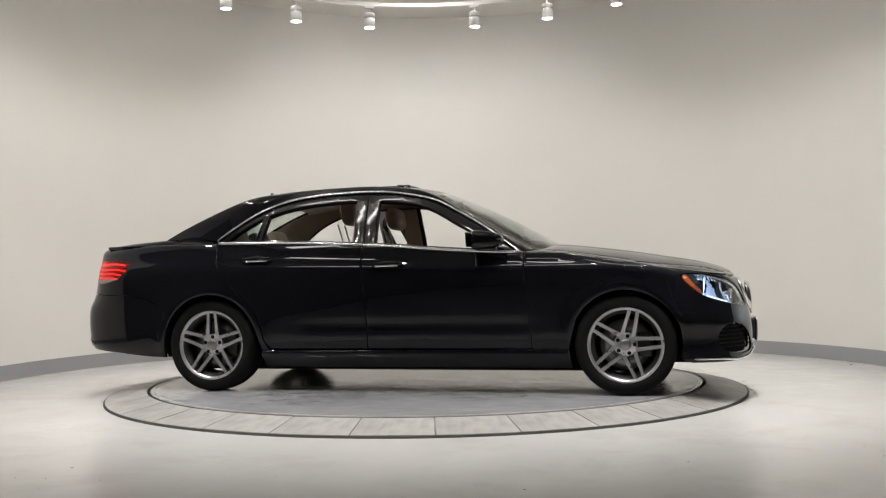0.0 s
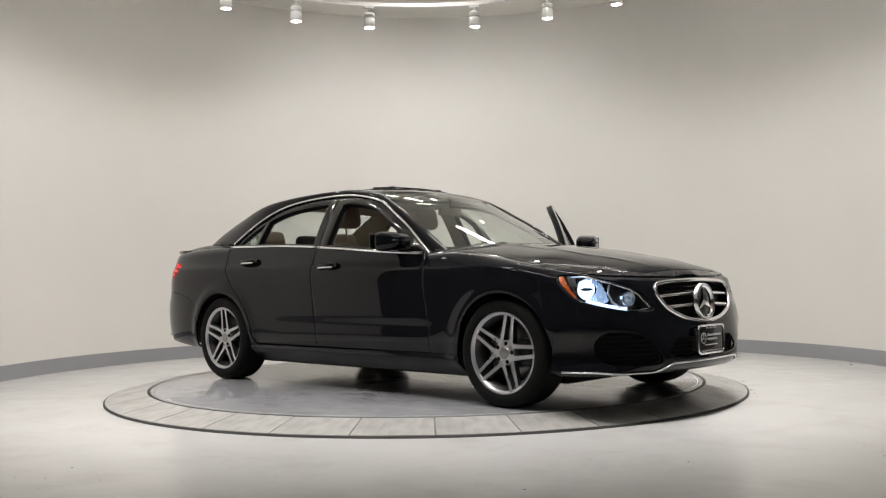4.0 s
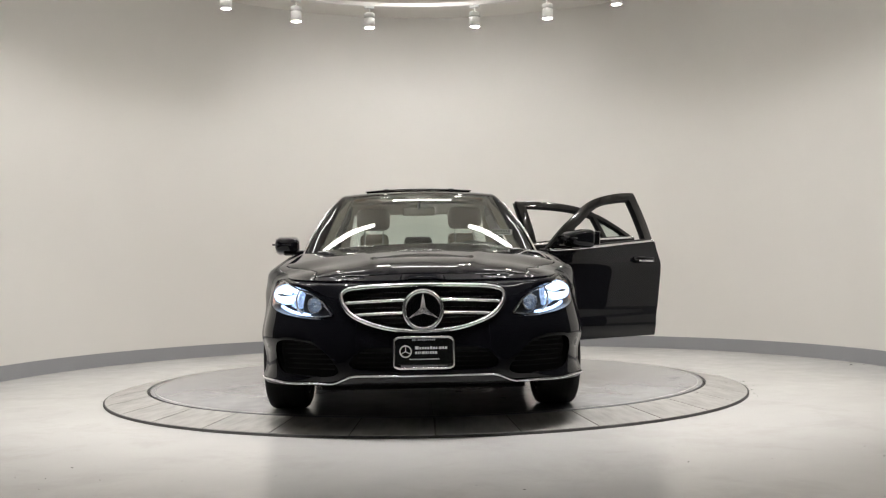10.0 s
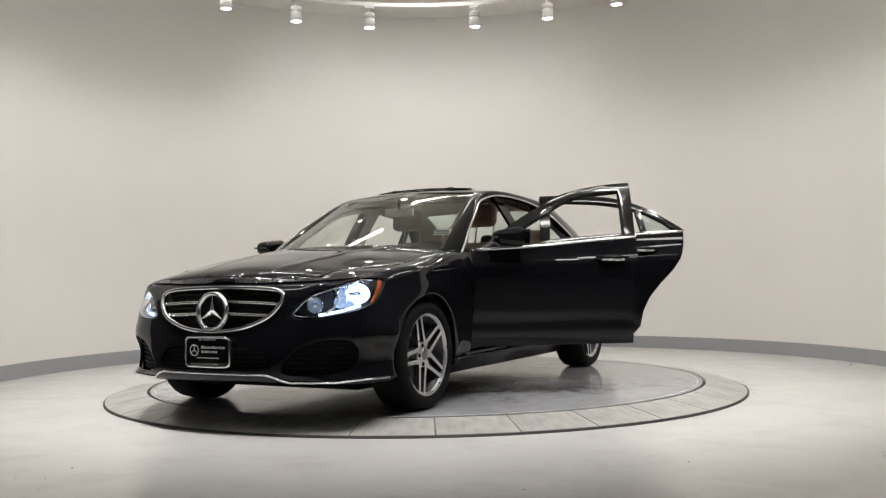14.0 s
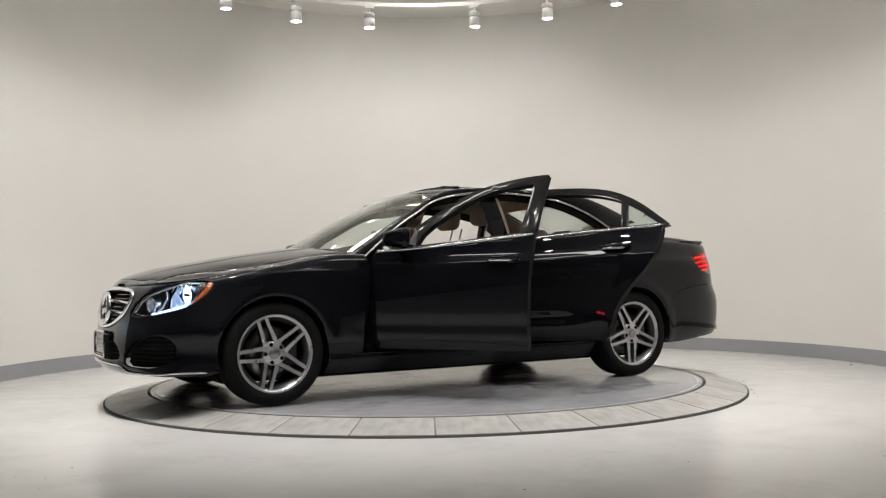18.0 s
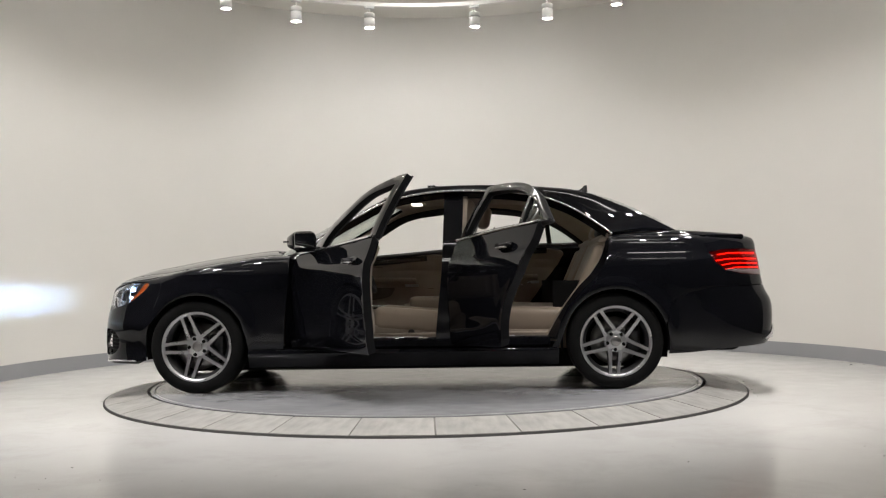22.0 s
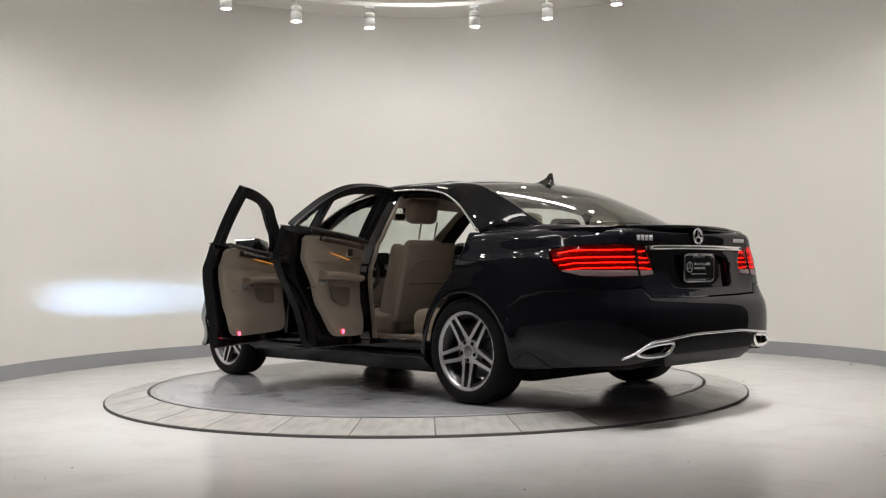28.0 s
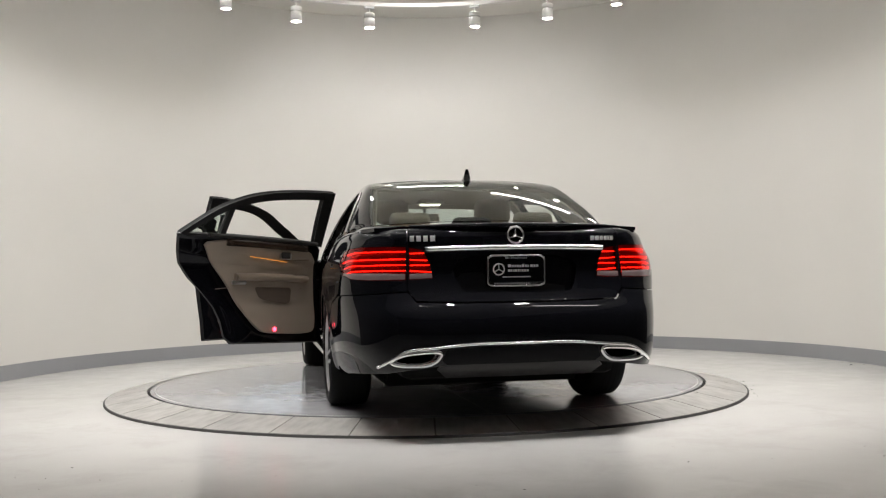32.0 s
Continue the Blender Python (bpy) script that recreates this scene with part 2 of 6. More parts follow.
def build_turntable():
    """The disc turns with the car; the ring of tiles stands still."""
    disc = new("turntable_disc")
    disc.location = (0, 0, DISC_Z)
    tagged(disc, "grey coated steel turntable disc with seams", "turntable")
    # two half plates with a hairline seam between them
    for k in range(2):
        bm = bmesh.new()
        top, low = [], []
        for i in range(97):
            a = math.pi * i / 96 + math.pi * k
            sx, sy = 0.0, (0.0015 if k == 0 else -0.0015)
            top.append(bm.verts.new((DISC_R * math.cos(a) + sx, DISC_R * math.sin(a) + sy, 0)))
            low.append(bm.verts.new((DISC_R * math.cos(a) + sx, DISC_R * math.sin(a) + sy, -0.05)))
        bm.faces.new(top)
        bm.faces.new(low[::-1])
        for i in range(len(top)):
            j = (i + 1) % len(top)
            bm.faces.new((top[i], low[i], low[j], top[j]))
        part("plate", bm, M_DISC, disc)
    v, f = lathe([(DISC_R - 0.035, 0.0012), (DISC_R - 0.03, 0.0025), (DISC_R - 0.028, 0.0012)], 128)
    mesh_ob("edge_trim", v, f, M_RING, disc, "thin pale line round the disc edge")

    ring = new("turntable_ring")
    tagged(ring, "sloping ring of grey stone tiles round the turntable", "turntable ring", kind="structure")
    v, f = lathe([(DISC_R + 0.004, -0.03), (DISC_R + 0.004, -0.075), (RING_R + 0.010, -0.075), (RING_R + 0.010, FLOOR_Z + 0.012), (RING_R - 0.001, FLOOR_Z + 0.0135), (RING_R - 0.006, FLOOR_Z + 0.004), (DISC_R + 0.026, DISC_Z - 0.022)], 128, closed=True)
    mesh_ob("ring_bed", v, f, M_GROOVE, ring, "dark bed of the ring")
    v, f = lathe([(DISC_R + 0.026, DISC_Z - 0.0035), (RING_R - 0.004, FLOOR_Z + 0.0135), (RING_R - 0.004, FLOOR_Z + 0.006), (DISC_R + 0.026, DISC_Z - 0.018)], 128, closed=True)
    mesh_ob("grout", v, f, M_GROUT, ring, "pale grout between the tiles")
    n, k = 32, 8
    a0 = radians(-89.1)
    z_in, z_out = DISC_Z - 0.001, FLOOR_Z + 0.016
    r_in, r_out = DISC_R + 0.024, RING_R - 0.002
    gap = 0.0050
    me = None
    for i in range(n):
        vv, ff = [], []
        if me is None:
            step = 2 * math.pi / n
            for j in range(k + 1):
                a = step * j / k
                for r, z in ((r_in, z_in), (r_out, z_out), (r_out, z_out - 0.014), (r_in, z_in - 0.02)):
                    off = gap / r * (1 - 2 * j / k)
                    vv.append((r * math.cos(a + off), r * math.sin(a + off), z))
            for j in range(k):
                for q in range(4):
                    w = (q + 1) % 4
                    ff.append((4 * j + q, 4 * j + w, 4 * j + 4 + w, 4 * j + 4 + q))
            ff += [(3, 2, 1, 0), (4 * k, 4 * k + 1, 4 * k + 2, 4 * k + 3)]
            ob = mesh_ob("tile", vv, ff, M_RING, ring, smooth=False)
            me = ob.data
        else:
            ob = new("tile", me)
            ob.parent = ring
        ob.rotation_euler = (0, 0, a0 + 2 * math.pi * i / n)
    return disc


def build_lamps():
    v, f = lathe([(TRACK_R - 0.02, TRACK_Z), (TRACK_R + 0.02, TRACK_Z), (TRACK_R + 0.02, TRACK_Z + 0.04), (TRACK_R - 0.02, TRACK_Z + 0.04)], 96, closed=True)
    tr = mesh_ob("lamp_track", v, f, M_LAMPBODY, smooth=False)
    tagged(tr, "thin white circular lighting track under the ceiling", "lighting track", kind="structure")
    for k in range(12):
        a = 2 * math.pi * (k + 0.5) / 12
        bm = box(-0.006, 0.006, -0.006, 0.006, TRACK_Z + 0.04, CEIL_Z)
        tagged(part("track_hanger", bm, M_LAMPBODY, tr), "thin white hanger rod").location = (TRACK_R * math.cos(a), TRACK_R * math.sin(a), 0)
    first = None
    for d in LAMP_ANGLES:
        a = radians(90 - d)
        x, y = TRACK_R * math.cos(a), TRACK_R * math.sin(a)
        # the spill washes the wall; the core falls straight down beside the car
        if abs(d) < 105:
            spot_lamp(x, y, LAMP_Z - 0.012, *((56, 1.5, 128, 1.0) if abs(d) < 13 else (24, 0.80, 116, 0.95) if abs(d) < 35 else (20, 1.02 if d < 0 else 1.1, 116, 0.95)))
        spot_lamp(x, y, LAMP_Z - 0.014, *((1, 1.35, 74) if abs(d) < 105 else (-5, 4.3, 60)))
        if first is None:
            first = new("track_light")
            tagged(first, "white cylindrical track spotlight, lit, pointing down", "spotlight", "lights on the ceiling track")
            vv, ff = lathe([(0.0, 0.155), (0.05, 0.155), (0.056, 0.148), (0.056, 0.112), (0.052, 0.110), (0.052, 0.100), (0.056, 0.098), (0.056, 0.0), (0.05, 0.0), (0.048, 0.02), (0.0, 0.02)], 24)
            mesh_ob("can", vv, ff, M_LAMPBODY, first)
            for i in range(16):
                g = 2 * math.pi * i / 16
                bm = box(-0.004, 0.004, 0.050, 0.0545, 0.101, 0.109)
                part("vent_slot", bm, M_GROOVE, first).rotation_euler = (0, 0, g)
            vv, ff = lathe([(0.0, 0.006), (0.046, 0.006), (0.048, 0.012)], 24)
            mesh_ob("lens", vv, ff, M_LAMPGLOW, first, "bright lamp lens")
            vv, ff = tube([(0, 0, 0.15), (0, 0, 0.19), (0.0, 0.012, 0.215)], 0.011, 8)
            mesh_ob("stem", vv, ff, M_LAMPBODY, first)
            part("adapter", box(-0.05, 0.05, -0.022, 0.022, 0.20, 0.226, 0.004), M_STRIPBODY, first)
            first.matrix_basis = pose(x, y, LAMP_Z, 0, 0, -d)
            first["keep"] = 1
        else:
            copy_thing(first, pose(x, y, LAMP_Z, 0, 0, -d))
    del first["keep"]

    # slim ceiling strips round the turntable, seen as glints in paint and glass
    for x, y, lx in ((1.6, 1.45, 1.34), (-1.6, 1.45, 1.34), (0.0, 2.45, 1.04), (1.6, -1.45, 1.34), (-1.6, -1.45, 1.34), (-0.2, -3.2, 1.2), (-2.7, -3.2, 1.1), (2.3, -3.2, 1.1)):
        ly = 0.16
        st = new("strip_light")
        st.matrix_basis = pose(x, y, CEIL_Z - 0.09)
        tagged(st, "long white ceiling strip light, switched on", "strip light", "strip lights over the turntable")
        part("housing", box(-lx / 2, lx / 2, -ly / 2, ly / 2, 0.02, 0.09, 0.006), M_STRIPBODY, st)
        part("diffuser", box(-lx / 2 + 0.01, lx / 2 - 0.01, -ly / 2 + 0.01, ly / 2 - 0.01, 0.0, 0.019), M_STRIP, st, "glowing white diffuser")


def build_debris():
    """Grit and flakes swept against the ring's rim and the wall's foot."""
    rng = random.Random(7)
    v, f = [], []
    for k in range(150):
        if k < 70:
            a, r = radians(rng.gauss(-5, 9)), RING_R + abs(rng.gauss(0.012, 0.03)) + 0.004
            x, y = r * math.cos(a), r * math.sin(a)
        elif k < 100:
            a, r = radians(rng.gauss(182, 12)), RING_R + abs(rng.gauss(0.01, 0.02)) + 0.004
            x, y = r * math.cos(a), r * math.sin(a)
        elif k < 120:
            a, r = radians(rng.uniform(10, 40)), ROOM_R - 0.03 - abs(rng.gauss(0, 0.12))
            x, y = ROOM_X + r * math.cos(a), ROOM_Y + r * math.sin(a)
        else:
            x, y = rng.uniform(-3, 3), rng.uniform(-4.2, -2.5)
        w = rng.uniform(0.002, 0.006) * (2.2 if k % 17 == 0 else 1)
        q = rng.uniform(0, 6.28)
        b = len(v)
        for j in range(5):
            t = q + 2 * math.pi * j / 5
            g = w * rng.uniform(0.5, 1.2)
            v.append((x + g * math.cos(t) * 1.6, y + g * math.sin(t), FLOOR_Z + 0.0006))
        v.append((x, y, FLOOR_Z + w * 0.6))
        f += [(b + j, b + (j + 1) % 5, b + 5) for j in range(5)]
    ob = mesh_ob("floor_grit", v, f, M_GROOVE, smooth=False)
    tagged(ob, "dark grit and paint flakes scattered on the floor", "debris", kind="stuff")


build_debris()
build_room()
DISC = build_turntable()
build_lamps()
# ---------------------------------------------------------------- the car: materials
M_PAINT = mat("black_paint", (0.006, 0.0063, 0.0085), 0.35, coat=1.0, var=0.2, scale=3, rvar=0.03)
M_PAINT.node_tree.nodes["Principled BSDF"].inputs["Specular IOR Level"].default_value = 0.0
M_PAINT.node_tree.nodes["Principled BSDF"].inputs["Coat Roughness"].default_value = 0.012
M_PAINT.node_tree.nodes["Principled BSDF"].inputs["Coat IOR"].default_value = 1.37
M_TRIMBLK = mat("black_plastic", (0.007, 0.007, 0.008), 0.5, var=0.2, scale=30, bump=0.2, bscale=300)
M_SHUT = mat("shut_black", (0.006, 0.006, 0.007), 0.6, var=0.2, scale=20)
M_GLOSSBLK = mat("gloss_black", (0.006, 0.006, 0.007), 0.12, coat=0.6)
M_RUBBER = mat("tyre_rubber", (0.007, 0.007, 0.007), 0.75, var=0.25, scale=12, bump=0.3, bscale=120)
M_CHROME = mat("chrome", (0.86, 0.86, 0.87), 0.16, metal=1.0, var=0.03, rvar=0.03)
M_SATIN = mat("satin_metal", (0.6, 0.6, 0.61), 0.28, metal=1.0, var=0.05)
M_ALLOY = mat("machined_alloy", (0.52, 0.52, 0.53), 0.30, metal=0.75, var=0.08, scale=20)
M_LETTER = mat("badge_metal", (0.8, 0.8, 0.81), 0.4, metal=0.3, var=0.05)
M_ALLOYDARK = mat("grey_alloy", (0.06, 0.06, 0.063), 0.35, metal=0.7, var=0.1, scale=20)
M_STEEL = mat("brake_steel", (0.35, 0.34, 0.33), 0.4, metal=1.0, var=0.15, scale=25)
M_UNDER = mat("underbody", (0.008, 0.008, 0.008), 0.85)
for m in (M_SHUT, M_UNDER, M_RUBBER):
    m.node_tree.nodes["Principled BSDF"].inputs["Specular IOR Level"].default_value = 0.15
M_GLASS = glass("car_glass", (0.84, 0.91, 0.87))
M_GLASSQ = glass("tinted_glass", (0.70, 0.78, 0.74))
M_LENS = glass("lamp_lens", (0.97, 0.98, 0.99), 1.3)
M_REDLENS = glass("red_lens", (0.85, 0.05, 0.05), 1.3)
M_BEIGE = mat("beige_leather", (0.30, 0.24, 0.185), 0.5, var=0.08, scale=9, bump=0.25, bscale=260)
M_BEIGE2 = mat("beige_trim", (0.33, 0.275, 0.222), 0.6, var=0.07, scale=9, bump=0.2, bscale=300)
M_POCKET = mat("pocket_brown", (0.13, 0.10, 0.078), 0.6, var=0.15, scale=12, bump=0.2, bscale=300)
M_HEADLINER = mat("headliner_cloth", (0.33, 0.28, 0.22), 0.9, var=0.05, scale=14, bump=0.2, bscale=400)
M_CARPET = mat("carpet", (0.05, 0.042, 0.035), 0.95, var=0.25, scale=40, bump=0.6, bscale=300)
M_WOOD = mat("dark_wood", (0.035, 0.02, 0.013), 0.2, coat=0.7, var=0.5, scale=8)
M_DASH = mat("dark_dash", (0.022, 0.02, 0.019), 0.6, var=0.15, scale=20, bump=0.3, bscale=260)
M_SCREEN = mat("screen_black", (0.01, 0.012, 0.016), 0.1)
# bowl and reflector emission stands in for lamplight falling on them
M_HEADGLOW = mat("headlight_glow", (0.8, 0.9, 1.0), 0.3, emit=4.0, ecol=(0.70, 0.83, 1.0))
M_HEADBOWL = mat("headlight_bowl", (0.75, 0.8, 0.86), 0.2, metal=0.8, emit=2.2, ecol=(0.50, 0.68, 1.0))
M_HEADEMIT = mat("headlight_glow_chrome", (0.75, 0.8, 0.86), 0.2, metal=0.9, var=0.4, scale=60, emit=0.6, ecol=(0.42, 0.62, 1.0))
M_HEADDIM = mat("headlight_reflector_glow", (0.75, 0.8, 0.86), 0.18, metal=0.9, emit=0.12, ecol=(0.45, 0.65, 1.0))
M_AMBER = mat("amber_reflector", (0.26, 0.055, 0.012), 0.25)
M_TAILGLOW = mat("tail_glow", (1.0, 0.05, 0.03), 0.3, emit=3.4, ecol=(1.0, 0.15, 0.05))
M_TAILBODY = mat("tail_red", (0.06, 0.003, 0.004), 0.18, coat=0.6, emit=0.045, ecol=(1.0, 0.02, 0.02))
M_TAILCLEAR = mat("tail_clear", (0.26, 0.19, 0.19), 0.2, coat=0.5)
M_REDDOT = mat("door_warning_red", (1.0, 0.05, 0.06), 0.3, emit=9.0, ecol=(1.0, 0.04, 0.08))
M_ORANGE = mat("ambient_orange", (1.0, 0.4, 0.05), 0.3, emit=0.8, ecol=(1.0, 0.38, 0.05))
M_BEAM = mat("xenon_arc", (0.8, 0.9, 1.0), 0.3, emit=36000.0, ecol=(0.42, 0.67, 1.0))
M_WHITEINK = mat("white_ink", (0.75, 0.75, 0.75), 0.5)
M_WARM = mat("courtesy_glow", (1.0, 0.9, 0.75), 0.3, emit=5.0, ecol=(1.0, 0.9, 0.75))


# ---------------------------------------------------------------- the car: its surfaces
def spl(xs, ys):
    """Natural cubic spline through the points (xs rising)."""
    xs, ys = np.array(xs, float), np.array(ys, float)
    n, h = len(xs), np.diff(xs)
    a, r = np.eye(n), np.zeros(n)
    for i in range(1, n - 1):
        a[i, i - 1:i + 2] = h[i - 1], 2 * (h[i - 1] + h[i]), h[i]
        r[i] = 6 * ((ys[i + 1] - ys[i]) / h[i] - (ys[i] - ys[i - 1]) / h[i - 1])
    m = np.linalg.solve(a, r)

    def f(x):
        x = np.clip(np.asarray(x, float), xs[0], xs[-1])
        k = np.clip(np.searchsorted(xs, x) - 1, 0, n - 2)
        u, g = x - xs[k], h[k]
        return ys[k] + u * ((ys[k + 1] - ys[k]) / g - g * (2 * m[k] + m[k + 1]) / 6) + u * u * m[k] / 2 + u ** 3 * (m[k + 1] - m[k]) / (6 * g)
    return f


def smooth(a, b, x):
    t = np.clip((np.asarray(x, float) - a) / (b - a), 0, 1)
    return t * t * (3 - 2 * t)


HALF = [(2.285, 0), (2.275, 0.22), (2.25, 0.42), (2.195, 0.585), (2.10, 0.752), (1.97, 0.858), (1.77, 0.906), (1.55, 0.919), (1.3, 0.921), (0.8, 0.911), (0.3, 0.912), (-0.3, 0.917),
        (-0.9, 0.920), (-1.44, 0.930), (-1.9, 0.924), (-2.22, 0.880), (-2.42, 0.802), (-2.538, 0.700), (-2.588, 0.53), (-2.607, 0.30), (-2.612, 0)]
_pl = [(x, -y) for x, y in HALF[3:0:-1]] + HALF + [(x, -y) for x, y in HALF[-2:-5:-1]]
_cs = np.concatenate([[0], np.cumsum([math.dist(p, q) for p, q in zip(_pl, _pl[1:])])])
_cs = _cs - _cs[3]
SEND = _cs[3 + len(HALF) - 1]
_px, _py = spl(_cs, [p[0] for p in _pl]), spl(_cs, [p[1] for p in _pl])
_ss = np.linspace(0, SEND, 1500)
_sx, _sy = _px(_ss), _py(_ss)


def s_x(x):
    """Way along the outline (from the nose) at which the side has this x."""
    return float(np.interp(-x, -_sx, _ss))


def s_front(y):
    return float(np.interp(y, _sy[:300], _ss[:300]))


def s_rear(y):
    return float(np.interp(-y, -_sy[-300:], _ss[-300:]))


ZTOP = spl([-2.6, -2.4, -2.2, -1.8, -1.43, -1.13, -0.66, -0.35, 0.0, 0.3, 0.6, 0.78, 0.95, 1.2, 1.5, 1.75, 2.0, 2.2, 2.3],
           [1.045, 1.045, 1.05, 1.06, 1.06, 1.055, 1.043, 1.026, 1.0, 0.976, 0.958, 0.952, 0.95, 0.918, 0.866, 0.822, 0.79, 0.772, 0.765])
D_SIDE = spl([0.15, 0.21, 0.27, 0.30, 0.345, 0.45, 0.6, 0.72, 0.80, 0.86, 0.93, 1.0, 1.06, 1.1], [0.15, 0.095, 0.042, 0.030, 0.020, 0.009, 0.002, 0.001, 0.003, 0.010, 0.026, 0.048, 0.072, 0.09])
D_FRONT = spl([0.15, 0.20, 0.25, 0.30, 0.38, 0.46, 0.54, 0.62, 0.70, 0.76, 0.80, 0.85], [0.12, 0.06, 0.012, 0.0, 0.0, 0.006, 0.018, 0.035, 0.06, 0.10, 0.15, 0.22])
D_REAR = spl([0.2, 0.28, 0.33, 0.38, 0.46, 0.56, 0.61, 0.66, 0.72, 0.8, 0.9, 0.98, 1.05, 1.1], [0.14, 0.06, 0.022, 0.008, 0.0, 0.004, 0.02, 0.058, 0.090, 0.110, 0.124, 0.127, 0.117, 0.110])
# front corner: lip at the foot, hollow of the side intake, brow over it, then the lamp leaning back
D_CORNER = spl([0.15, 0.20, 0.235, 0.27, 0.33, 0.40, 0.47, 0.55, 0.62, 0.70, 0.78, 0.85], [0.10, 0.035, 0.002, 0.014, 0.026, 0.018, 0.0, 0.010, 0.026, 0.048, 0.075, 0.11])
ARCH_Z, ARCH_R = 0.337, 0.353


def wall_pt(s, z, off=0.0):
    """The body's side wall: s along its outline (left side positive), z up, off inward."""
    s, z = np.asarray(s, float), np.asarray(z, float)
    a, sg = np.abs(s), np.where(np.asarray(s) < 0, -1.0, 1.0)
    x, y = _px(a), _py(a)
    e = 1e-3
    tx, ty = _px(np.minimum(a + e, SEND)) - _px(a - e), _py(np.minimum(a + e, SEND)) - _py(a - e)
    ln = np.hypot(tx, ty) + 1e-12
    nx, ny = ty / ln, -tx / ln
    wf, wr = 1 - smooth(0.45, 1.15, a), smooth(SEND - 1.15, SEND - 0.4, a)
    d = D_SIDE(z) * (1 - wf) * (1 - wr) + D_FRONT(z) * wf + D_REAR(z) * wr
    wc = smooth(0.50, 0.80, a) * (1 - smooth(1.10, 1.42, a))
    d = d * (1 - wc) + D_CORNER(z) * wc
    # shoulder: a rising crease with a hollow ledge above it; wheel-arch flares
    side = (1 - wf) * (1 - wr)
    zc = 0.848 + 0.045 * np.clip((0.95 - x) / 2.4, 0, 1)
    over = 0.008 * np.logaddexp(0.0, (z - zc) / 0.008)
    d = d + side * smooth(1.85, 1.3, x) * (0.023 * (1 - np.exp(-over / 0.032)) - 0.007 * smooth(0.55, 0.8, z))
    d = d + side * smooth(1.0, 0.7, x) * smooth(-1.0, -0.6, x) * 0.004 * np.exp(-((z - 0.47) / 0.05) ** 2)
    for cx in (1.437, -1.437):
        r = np.hypot(x - cx, z - ARCH_Z)
        d = d - 0.013 * np.exp(-((r - 0.376) / 0.05) ** 2) * smooth(0.16, 0.3, z)
    zt = ZTOP(x)
    rr = np.where(x > 0.78, 0.055 * (1 - wf) + 0.012 * wf, np.where(x < -1.43, 0.06, 0.014))
    q = np.clip((z - (zt - rr)) / rr, 0, 0.999)
    d = d + rr * (1 - np.sqrt(1 - q * q)) + off
    return np.stack([x - nx * d, sg * (y - ny * d), z], -1)


# glasshouse sides
ARC = [(-1.45, 1.058), (-1.36, 1.128), (-1.22, 1.228), (-1.10, 1.293), (-0.95, 1.347), (-0.70, 1.386), (-0.37, 1.401), (-0.12, 1.383), (0.13, 1.329), (0.29, 1.249), (0.48, 1.14), (0.67, 1.005), (0.77, 0.93)]
ARC_Z = spl([p[0] for p in ARC], [p[1] for p in ARC])
_bx = np.linspace(-1.7, 1.0, 60)
_by = np.array([wall_pt(s_x(x), float(ZTOP(x)))[1] for x in _bx])


def green_y(x, z):
    dz = np.asarray(z) - ZTOP(x)
    return np.interp(x, _bx, _by) - 0.004 - 0.48 * dz - 0.36 * np.maximum(dz, 0) ** 2 - 0.07 * np.clip(np.asarray(x) / 0.8, 0, 2) ** 2 - 0.03 * np.clip((-0.6 - np.asarray(x)) / 0.8, 0, 2) ** 2


def green_pt(x, z, off=0.0, sg=1):
    y = green_y(x, z) - off
    return np.stack([np.asarray(x, float), sg * y, np.asarray(z, float) - off * 0.4], -1)


INNER = [(-1.90, 0.70, 1.088), (-1.73, 0.685, 1.178), (-1.55, 0.655, 1.266), (-1.37, 0.63, 1.344), (-1.17, 0.60, 1.402), (-0.80, 0.57, 1.437), (-0.38, 0.555, 1.448), (-0.13, 0.55, 1.434), (0.06, 0.555, 1.395),
         (0.30, 0.592, 1.270), (0.50, 0.625, 1.158), (0.70, 0.662, 1.038), (0.83, 0.69, 0.957)]
_u = np.arange(13.0)
IN_X, IN_Y, IN_Z = [spl(_u, [p[k] for p in INNER]) for k in range(3)]
OUT_X, OUT_Z = spl(_u, [p[0] for p in ARC]), spl(_u, [p[1] for p in ARC])


# ---------------------------------------------------------------- the car: panel tools
def inside(poly, pts):
    x, y = pts[:, 0], pts[:, 1]
    r = np.zeros(len(pts), bool)
    for (x0, y0), (x1, y1) in zip(poly, np.roll(poly, -1, 0)):
        c = (y0 > y) != (y1 > y)
        r ^= c & (x < (x1 - x0) * (y - y0) / (y1 - y0 + 1e-15) + x0)
    return r


def dense(poly, step):
    out = []
    for p, q in zip(poly, poly[1:] + poly[:1]):
        n = max(1, int(math.ceil(math.dist(p, q) / step)))
        out += [(p[0] + (q[0] - p[0]) * i / n, p[1] + (q[1] - p[1]) * i / n) for i in range(n)]
    return out


def rounded(poly, k=3, w=0.22):
    """Cuts the corners of an outline into soft bends."""
    for _ in range(k):
        out = []
        for p, q in zip(poly, poly[1:] + poly[:1]):
            out += [(p[0] + (q[0] - p[0]) * w, p[1] + (q[1] - p[1]) * w), (q[0] - (q[0] - p[0]) * w, q[1] - (q[1] - p[1]) * w)]
        poly = out
    return poly


